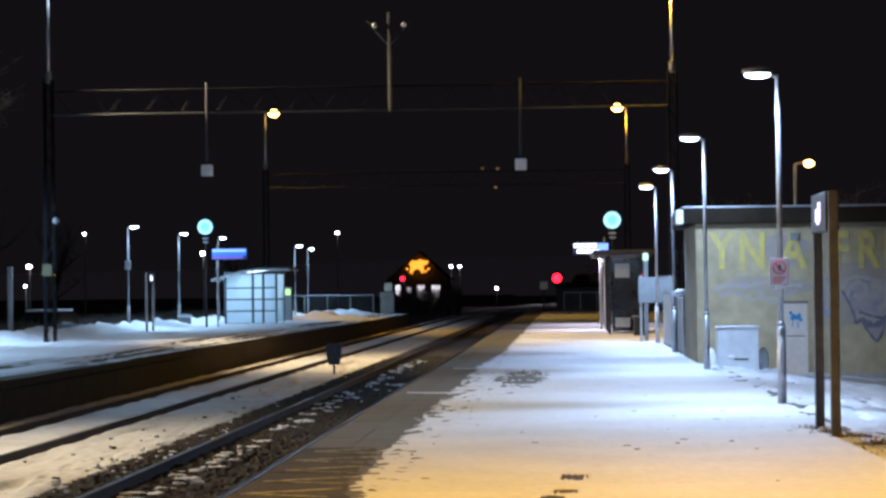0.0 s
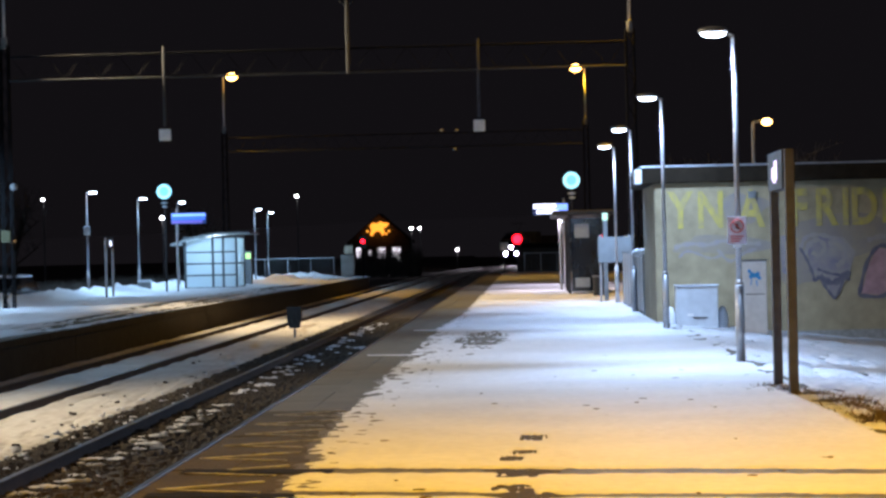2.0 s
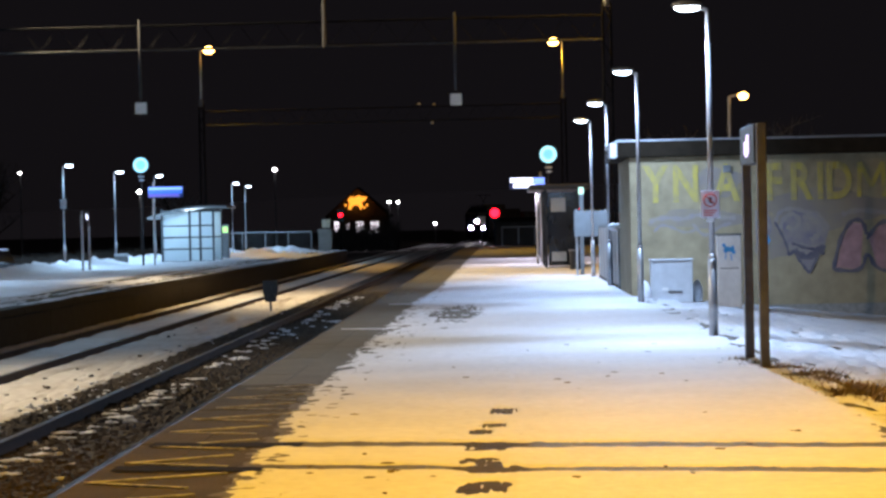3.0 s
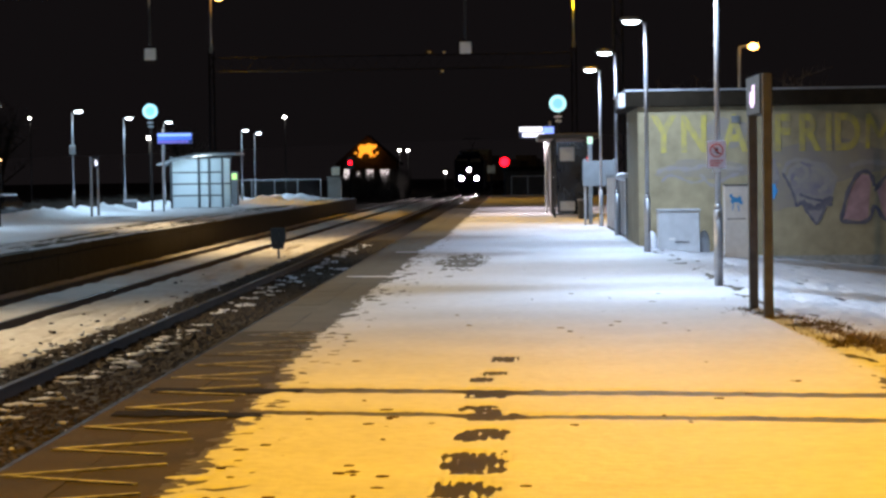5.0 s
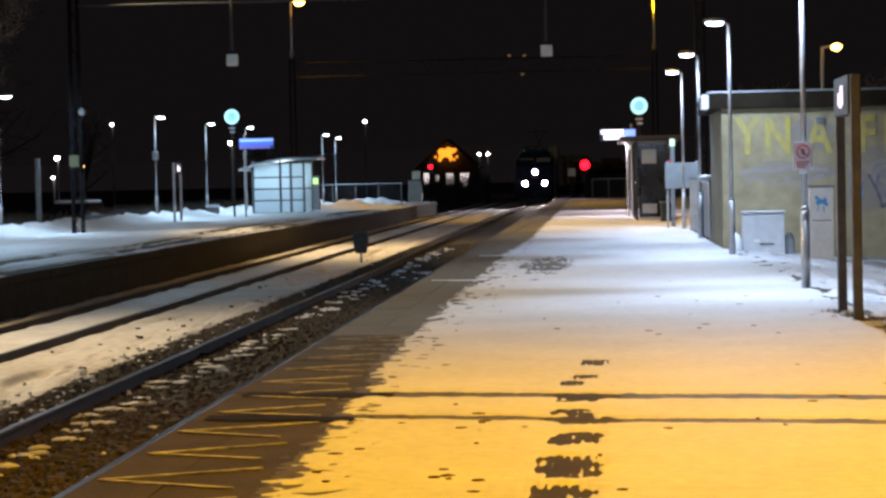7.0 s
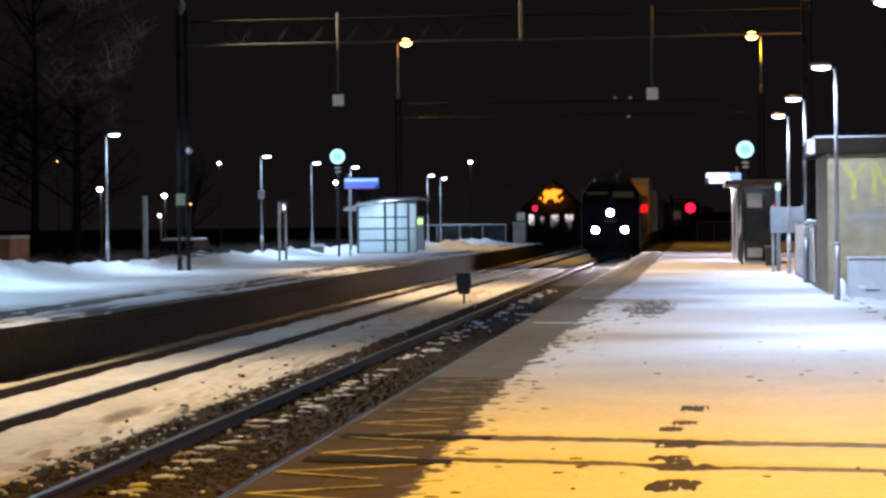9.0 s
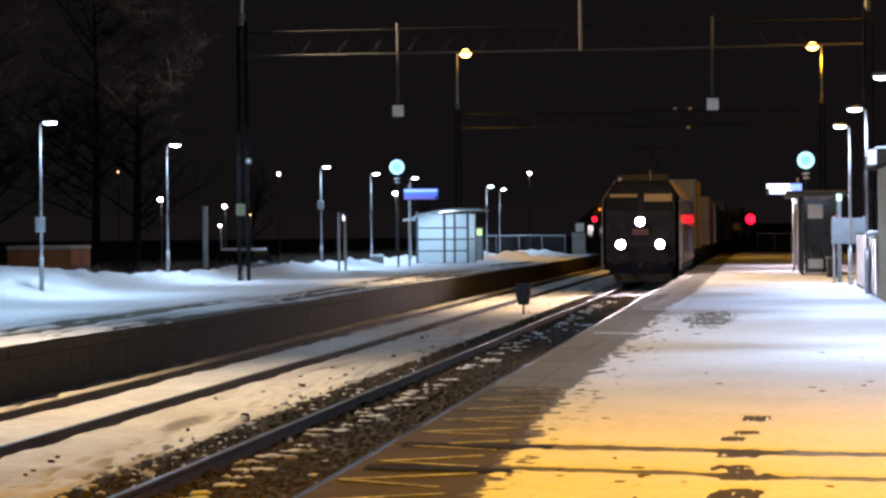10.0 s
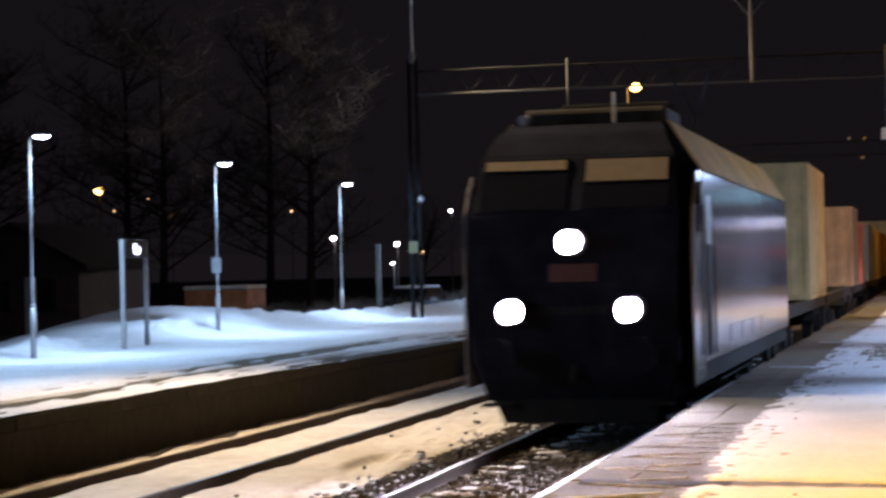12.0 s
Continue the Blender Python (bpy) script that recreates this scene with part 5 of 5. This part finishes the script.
def locomotive():
    t = thing("locomotive", "dark electric locomotive with silver sides and three bright headlights", "locomotive")
    # body with sloping roof shoulders
    cross = [(-1.46, 0.85), (1.46, 0.85), (1.46, 3.36), (1.02, 4.02), (-1.02, 4.02), (-1.46, 3.36)]
    part("body", prism(BM(), cross, 1.5, 17.6), LOCO_DARK, t)
    for rear in (False, True):
        prof = [(0.28, 0.42), (0.0, 0.95), (0.02, 1.9), (0.16, 2.82), (0.62, 3.56), (0.95, 3.86), (1.5, 4.02), (1.5, 0.42)]
        bm = BM()
        side_prism(bm, prof, -1.46, 1.46)
        for v in bm.verts:
            f = max(0.0, (1.1 - v.co.y) / 1.1)
            top = max(0.0, (v.co.z - 3.36) / 0.66)
            low = max(0.0, (0.95 - v.co.z) / 0.53)
            v.co.x *= (1 - 0.1 * f) * (1 - 0.3 * top) * (1 - 0.17 * low)
        bmesh.ops.bevel(bm, geom=list(bm.edges), offset=0.035, segments=2, affect="EDGES")
        cab = part("cab", bm, LOCO_DARK, t, "dark sloping cab front")
        # windscreens, blinds, pillar
        if rear:
            cab.matrix_basis = pose(0, 19.1, 0, 0, 0, 180)
            continue

        def on_screen(x0, x1, f0, f1, lift):
            """A slab on the sloping windscreen between fractions of its height."""
            a, b = Vector((0, 0.16, 2.82)), Vector((0, 0.62, 3.56))
            n = Vector((0, -0.85, 0.53)).normalized()
            bm = BM()
            lo, hi = a.lerp(b, f0), a.lerp(b, f1)
            q = []
            for k in (lift, lift + 0.012):
                q.append([bm.verts.new(Vector((x, 0, 0)) + p + n * k) for x, p in ((x0, lo), (x1, lo), (x1, hi), (x0, hi))])
            bm.faces.new(q[1])
            for i in range(4):
                bm.faces.new((q[0][i], q[0][(i + 1) % 4], q[1][(i + 1) % 4], q[1][i]))
            bmesh.ops.recalc_face_normals(bm, faces=bm.faces)
            return bm

        for s in (-1, 1):
            x0, x1 = sorted((s * 0.1, s * 1.2))
            w = part("windscreen", on_screen(x0, x1, 0.06, 0.94, 0.004), SMOKED, cab, "dark windscreen pane")
            part("sun_blind", on_screen(x0 + 0.03, x1 - 0.03, 0.52 if s > 0 else 0.74, 0.9, 0.02), BLIND, w, "amber sun blind")
        # lights
        for x, z, r in ((-0.735, 1.6, 0.135), (0.735, 1.6, 0.135), (0.0, 2.45, 0.135)):
            yy = -0.02 if z < 2 else 0.08
            h = part("headlight", tube(BM(), (x, yy - 0.05, z), (x, yy + 0.2, z), r + 0.05, seg=24), BLACK, cab, "round headlight")
            # hollow tube added to narrow the beam, in place of a reflector
            bm = BM()
            for rr in (r + 0.012, r + 0.03):
                bmesh.ops.create_cone(bm, cap_ends=False, segments=28, radius1=rr, radius2=rr, depth=0.28, matrix=Matrix.Translation((x, yy - 0.19, z)) @ pose(0, 0, 0, 90))
            part("beam_tube", bm, BLACK, h, "short black tube added to narrow the headlight beam")
            part("headlight_lens", tube(BM(), (x, yy - 0.075, z), (x, yy - 0.052, z), r, seg=24), HEAD_GLOW, h, "blazing white lens")
        part("emblem", box(BM(), -0.3, 0.3, 0.015, 0.055, 1.96, 2.18, 0.01), LOCO_RED, cab, "dull red emblem plate")
        plate = part("fleet_plate", box(BM(), -0.48, 0.45, -0.026, -0.004, 1.53, 1.67), LOCO_DARK, cab, "plate with bars where the number stands")
        for i in range(9):
            part("bar", box(BM(), -0.45 + 0.1 * i, -0.38 + 0.1 * i, -0.034, -0.027, 1.55, 1.65), UNDER, plate)
        part("buffer_beam", box(BM(), -1.3, 1.3, 0.0, 0.4, 0.92, 1.28, 0.05), LOCO_DARK, cab)
        for s in (-1, 1):
            b = part("buffer", tube(BM(), (s * 0.88, -0.5, 1.05), (s * 0.88, 0.1, 1.05), 0.11, seg=14), LOCO_DARK, cab)
            part("buffer_plate", tube(BM(), (s * 0.88, -0.56, 1.05), (s * 0.88, -0.5, 1.05), 0.22, seg=18), LOCO_DARK, b)
            part("cab_step", box(BM(), s * 1.0 - 0.2, s * 1.0 + 0.2, 0.1, 0.3, 0.4, 0.44), UNDER, cab)
            part("mirror", box(BM(), s * 1.47 - 0.04, s * 1.47 + 0.06, 0.95, 1.05, 2.9, 3.2, 0.015), BLACK, cab)
        bm = BM()
        prism(bm, [(-0.95, 0.18), (0.95, 0.18), (1.12, 0.6), (-1.12, 0.6)], 0.25, 0.34)
        part("snow_plough", bm, UNDER, cab, "dark snow plough")
        part("coupling", tube(BM(), (0, -0.08, 0.7), (0, 0.1, 0.95), 0.06, seg=8), UNDER, cab)
    # sides
    for s in (-1, 1):
        x0, x1 = sorted((s * 1.462, s * 1.49))
        side = part("side_panel", box(BM(), x0, x1, 1.55, 17.5, 0.86, 3.34, 0.008), LOCO_SILVER, t, "silver-grey side panel")
        part("cab_side", side_prism(BM(), [(0.42, 0.62), (1.53, 0.62), (1.53, 3.34), (1.0, 3.34), (0.5, 2.85), (0.36, 1.9)], x0 * 0.985, x1 * 0.99), LOCO_SILVER, t, "silver-grey cab side")
        xa, xb = sorted((s * 1.491, s * 1.5))
        door = part("cab_door", box(BM(), xa, xb, 1.75, 2.4, 0.95, 3.05, 0.003), LOCO_DARK2, side, "dark cab door")
        for y in (1.7, 2.45):
            part("grab_rail", tube(BM(), (s * 1.53, y, 0.95), (s * 1.53, y, 2.4), 0.018, seg=6), BLACK, side)
        part("cab_window", box(BM(), xa, xb, 0.75, 1.4, 2.55, 3.15, 0.003), SMOKED, t, "dark cab side window")
        for k in range(4):
            part("vent", box(BM(), xa, xb, 5 + 1.9 * k, 6.6 + 1.9 * k, 1.0, 1.25), LOCO_SILVER, side, "silver louvred vent")
        # roof shoulder: sodium lamp light put into its ochre colour
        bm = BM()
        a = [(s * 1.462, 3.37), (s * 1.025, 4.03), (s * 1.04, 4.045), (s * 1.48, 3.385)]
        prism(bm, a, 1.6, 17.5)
        part("roof_shoulder", bm, ROOF_PALE, t, "sloping roof shoulder with lamp light in its ochre colour")
        part("solebar", box(BM(), min(s * 1.3, s * 1.44), max(s * 1.3, s * 1.44), 1.6, 17.4, 0.6, 0.84), UNDER, t)
    part("underframe", box(BM(), -1.2, 1.2, 6.6, 12.4, 0.35, 0.85, 0.05), UNDER, t)
    for y in (4.2, 14.7):
        bogie(t, y, 2.6, 0.62)
    # roof gear
    part("roof_equipment", box(BM(), -1.0, 0.95, 2.3, 3.9, 4.021, 4.28, 0.06), ROOF_DUST, t, "dusty brown roof equipment")
    part("roof_equipment", box(BM(), -0.7, 0.7, 8.0, 11.5, 4.021, 4.18, 0.05), UNDER, t)
    part("horn", tube(BM(), (-0.85, 1.45, 4.08), (-0.85, 1.75, 4.1), 0.07, seg=10), GALV, t)
    part("aerial", tube(BM(), (0.3, 1.9, 4.02), (0.3, 1.9, 4.45), 0.02, seg=6), GALV, t)
    for y, up in ((4.8, False), (14.2, True)):
        p = part("pantograph", box(BM(), -0.55, 0.55, y - 0.5, y + 0.5, 4.2, 4.26), UNDER, t, "raised pantograph" if up else "folded pantograph")
        k, m = (Vector((0, y + 0.9, 4.95)), Vector((0, y - 0.4, 5.75))) if up else (Vector((0, y + 1.1, 4.36)), Vector((0, y - 0.6, 4.44)))
        part("lower_arm", tube(BM(), (0, y - 0.3, 4.26), k, 0.045, seg=8), UNDER, p)
        bm = BM()
        for s in (-1, 1):
            tube(bm, k, m + Vector((s * 0.4, 0, 0)), 0.025, seg=6)
        part("upper_arm", bm, UNDER, p)
        bm = BM()
        tube(bm, m + Vector((-0.75, 0, 0)), m + Vector((0.75, 0, 0)), 0.03, seg=6)
        for s in (-1, 1):
            tube(bm, m + Vector((s * 0.75, 0, 0)), m + Vector((s * 0.98, 0, -0.18)), 0.02, seg=6)
        part("collector", bm, UNDER, p)
    return t


LOCO_DARK2 = mat("graphite_paint", (0.08, 0.08, 0.085), 0.45, vary=0.2, scale=3)


def flat_wagon():
    t = thing("container_wagon", "low grimy container wagon", "wagon", group="container wagons")
    bm = BM()
    for s in (-1, 1):
        box(bm, s * 1.1 - 0.09, s * 1.1 + 0.09, 0.5, 19.2, 0.88, 1.16)
    for y in (0.6, 4.0, 8.0, 11.8, 15.8, 19.1):
        box(bm, -1.0, 1.0, y - 0.12, y + 0.12, 0.9, 1.14)
    part("underframe", bm, UNDER, t)
    for y in (2.6, 17.1):
        bogie(t, y, 1.8, 0.46)
    for y in (0.1, 19.6):
        for s in (-1, 1):
            part("buffer", tube(BM(), (s * 0.88, y - 0.3, 1.05), (s * 0.88, y + 0.3, 1.05), 0.12, seg=12), UNDER, t)
    return t


def container(length, height, material, words):
    t = thing("container", words, "container", group="containers")
    w = 1.22
    n = int(length / 0.28)
    for s in (-1, 1):
        bm = BM()
        for i in range(n):
            y0 = 0.12 + (length - 0.24) * i / n
            y1 = y0 + (length - 0.24) / n
            a, b = (w - 0.005, w - 0.04) if i % 2 else (w - 0.04, w - 0.005)
            ya = y0 + (y1 - y0) * 0.3
            v = [bm.verts.new(q) for q in ((s * a, y0, 0.15), (s * b, ya, 0.15), (s * b, y1, 0.15), (s * b, y1, height - 0.12), (s * b, ya, height - 0.12), (s * a, y0, height - 0.12))]
            bm.faces.new((v[0], v[1], v[4], v[5]))
            bm.faces.new((v[1], v[2], v[3], v[4]))
        bmesh.ops.remove_doubles(bm, verts=bm.verts, dist=0.001)
        part("side_sheet", bm, material, t, "corrugated side")
    for ya, yb in ((0.02, 0.06), (length - 0.02, length - 0.06)):
        bm = BM()
        xs = [-w + 0.08 + (2 * w - 0.16) * i / 18 for i in range(19)]
        rows = [[bm.verts.new((x, ya if (i // 2) % 2 else yb, z)) for i, x in enumerate(xs)] for z in (0.12, height - 0.1)]
        for i in range(18):
            bm.faces.new((rows[0][i], rows[0][i + 1], rows[1][i + 1], rows[1][i]))
        part("end_wall", bm, material, t, "corrugated end wall")
    part("roof", box(BM(), -w + 0.05, w - 0.05, 0.05, length - 0.05, height - 0.06, height - 0.02), material, t)
    part("floor", box(BM(), -w + 0.05, w - 0.05, 0.05, length - 0.05, 0.02, 0.1), material, t)
    bm = BM()
    for s in (-1, 1):
        for y in (0, length - 0.14):
            box(bm, s * (w - 0.06) - 0.06, s * (w - 0.06) + 0.06, y, y + 0.14, 0, height)
        for z in (0, height - 0.13):
            box(bm, s * (w - 0.05) - 0.05, s * (w - 0.05) + 0.05, 0.14, length - 0.14, z, z + 0.13)
    for y in (0.0, length - 0.12):
        for z in (0, height - 0.13):
            box(bm, -w + 0.12, w - 0.12, y, y + 0.12, z, z + 0.13)
    part("frame", bm, material, t, "box frame with corner posts")
    return t


TRAIN = []    # (thing, distance behind the front, height above the rail)


def build_train():
    TRAIN.append((locomotive(), 0.0, 0.0))
    wagon = flat_wagon()
    kinds = {}
    for key, length, height, m, words in (("tan", 8.1, 3.55, TAN, "tall tan corrugated steel container on a wagon"), ("brown", 12.19, 2.6, BROWN, "dull brown corrugated steel container on a wagon"), ("red", 6.06, 2.6, RUSTRED, "short dull red steel container on a wagon"), ("cream", 12.19, 2.75, CREAM, "long cream corrugated steel container on a wagon"), ("green", 6.06, 3.1, TEAL_BOX, "short dull tan steel container on a wagon"), ("orange", 6.06, 2.6, TAN, "short orange-tan steel container on a wagon")):
        kinds[key] = container(length, height, m, words)
    loads = ["tan", "", "green red", "cream orange", "brown orange", "tan green", "cream red", "brown orange", "tan green", "cream red"]
    used = set()
    for i, load in enumerate(loads):
        s = 19.4 + 19.9 * i
        w = wagon if i == 0 else copy_thing(wagon, Matrix())
        TRAIN.append((w, s, 0.0))
        y = 11.0 if load == "tan" else 0.9
        for key in load.split():
            c = kinds[key] if key not in used else copy_thing(kinds[key], Matrix())
            used.add(key)
            TRAIN.append((c, s + y, 1.165))
            y += {"tan": 8.1, "brown": 12.19, "cream": 12.19}.get(key, 6.06) + 0.35


# where the train's front is: seconds, metres along the line
FRONT = [(0.0, 344.5), (1.0, 318.8), (2.5, 280.5), (4.0, 242.2), (5.5, 203.8), (6.5, 178.4), (8.0, 137.6), (9.5, 96.7), (10.5, 69.2), (11.2, 49.6), (11.5, 41.4), (11.8, 33.0), (12.0, 27.15)]


def motions():
    for ob, back, up in TRAIN:
        rows = []
        for t, y in FRONT:
            d = y + back
            rows.append((t, pose(TRACK_E + bend(d), d, RAIL_E + up, 0, 0, heading(d + 8))))
        walk(ob, rows)


# ---- putting the place together ----
ground()
walls_around()
platform_east()
platform_west()
track_beds()
for y in (72.0, 125.0):
    gantry(y, y < 100)
near_masts()
for x, y in ((2.8, 30.0), (2.6, 42.7), (2.54, 54.0), (2.5, 63.0)):
    platform_lamp(x, y, -1, toward=1.15 if y < 31 else 1.0)
no_entry_sign(2.78, 29.98, 1.79)
for x, y, plate in ((-17.3, 14.5, None), (-17.5, 28.0, None), (-17.7, 41.2, None), (-18.1, 54.0, 1.87), (-18.9, 69.0, None), (-18.88, 94.0, 2.82), (-18.8, 106.0, None), (-18.3, 115.0, None), (-17.08, 138.0, None), (-17.5, 148.5, None)):
    platform_lamp(x, y, 1, box_z=plate)
track_sign(2.73, 23.5)
for x, y in ((-17.5, 45.7), (-17.2, 89.3)):
    track_sign(x, y, 1.45, GALV, 2.45)
_, case, w, z0, h = clock_and_display(-15.36, 100, -16.5, 4.6, -16.16, -14.56, 3.1, 3.6, -1, "blue lit departure board on the far platform")
display_bars(case, w, z0, h, ((0.02, 0.98, 0.66, 0.94, BLUE_PALE), (0.02, 0.98, 0.34, 0.62, BLUE_GLOW), (0.02, 0.9, 0.06, 0.3, PINK_DIM := glowing("dim_violet_display", (0.16, 0.12, 0.55), 0.7))))
_, case, w, z0, h = clock_and_display(0.93, 88, 1.79, 4.3, 0.23, 1.64, 2.95, 3.4, 1, "white and blue lit departure board over the platform")
display_bars(case, w, z0, h, ((0.02, 0.66, 0.55, 0.94, WHITE_GLOW), (0.68, 0.98, 0.35, 0.94, BLUE_PALE), (0.1, 0.72, 0.08, 0.42, WHITE_GLOW), (0.74, 0.95, 0.02, 0.3, PINK_GLOW)))
graffiti_building()
cabinets()
dark_shelter()
boards_and_fence()
far_end_things()
dwarf_signal()
far_shelter()
far_buildings()
for x, y, z, glow, size in ((-59.1, 150, 7.9, SODIUM_GLOW, 0.62), (-81.2, 220, 9.9, WARM_GLOW, 0.28), (-84.9, 220, 8.7, WARM_GLOW, 0.2), (-78.6, 220, 8.1, WARM_GLOW, 0.2), (-71.4, 240, 8.7, WARM_GLOW, 0.2), (-30.5, 110, 3.4, FAR_GLOW, 0.24), (-29.6, 120, 3.15, FAR_GLOW, 0.24), (-22.4, 90, 1.95, FAR_GLOW, 0.11), (-30.5, 130, 2.75, WARM_GLOW, 0.17), (-37.5, 170, 6.3, FAR_GLOW, 0.2), (-20.8, 200, 6.9, FAR_GLOW, 0.28), (-24.9, 150, 4.3, FAR_GLOW, 0.28), (-12.0, 230, 4.05, FAR_GLOW, 0.28), (-11.1, 230, 4.03, FAR_GLOW, 0.28), (-9.45, 300, 1.75, FAR_GLOW, 0.34)):
    far_lamp(x, y, z, glow, "far street lamp with a warm light" if glow is not FAR_GLOW else "far street lamp with a white light", size * 0.68)
# the two nearest of them light the trees behind the far platform
for x, y, z in ((-30.5, 109.8, 3.4), (-29.6, 119.8, 3.15)):
    lamp("far_lamp_light", x, y, z, 2700, (1.0, 0.9, 0.88), 178, 0.2, -150)
far_lamp(7.62, 70, 5.45, SODIUM_GLOW, "orange street lamp behind the service building", 0.2, 0.42)
for x, y, h, seed in ((-34, 145, 8, 4), (-24, 160, 7, 5), (9, 120, 8, 6), (12, 95, 7, 7)):
    bare_tree(x, y, h, seed)
for x, y, h, seed in ((-37.0, 128, 18, 41), (-42.0, 136, 21, 42), (-46.0, 127, 19, 43), (-52.5, 138, 22, 44), (-59, 130, 18, 46)):
    tall_tree(x, y, h, seed)
shrubs("hedge", -25.0, -20.6, 74, 146, 1.5, 300, 31, "dark leafless hedge behind the far platform")
shrubs("hedge", -16.5, -10.5, 205, 225, 3.2, 110, 32, "dark thicket beyond the platforms")
shrubs("hedge", 3.4, 8.0, 150, 200, 2.2, 120, 33, "dark leafless hedge beyond the near platform")
p = thing("steel_post", "pale square post behind the far platform", "post", -21.75, 85, -0.3)
part("shaft", box(BM(), -0.09, 0.09, -0.06, 0.06, -0.3, 2.95, 0.01), GALV, p)
part("cap", box(BM(), -0.1, 0.1, -0.07, 0.07, 2.952, 2.99), PALE, p)
grass_tufts()
build_train()
motions()
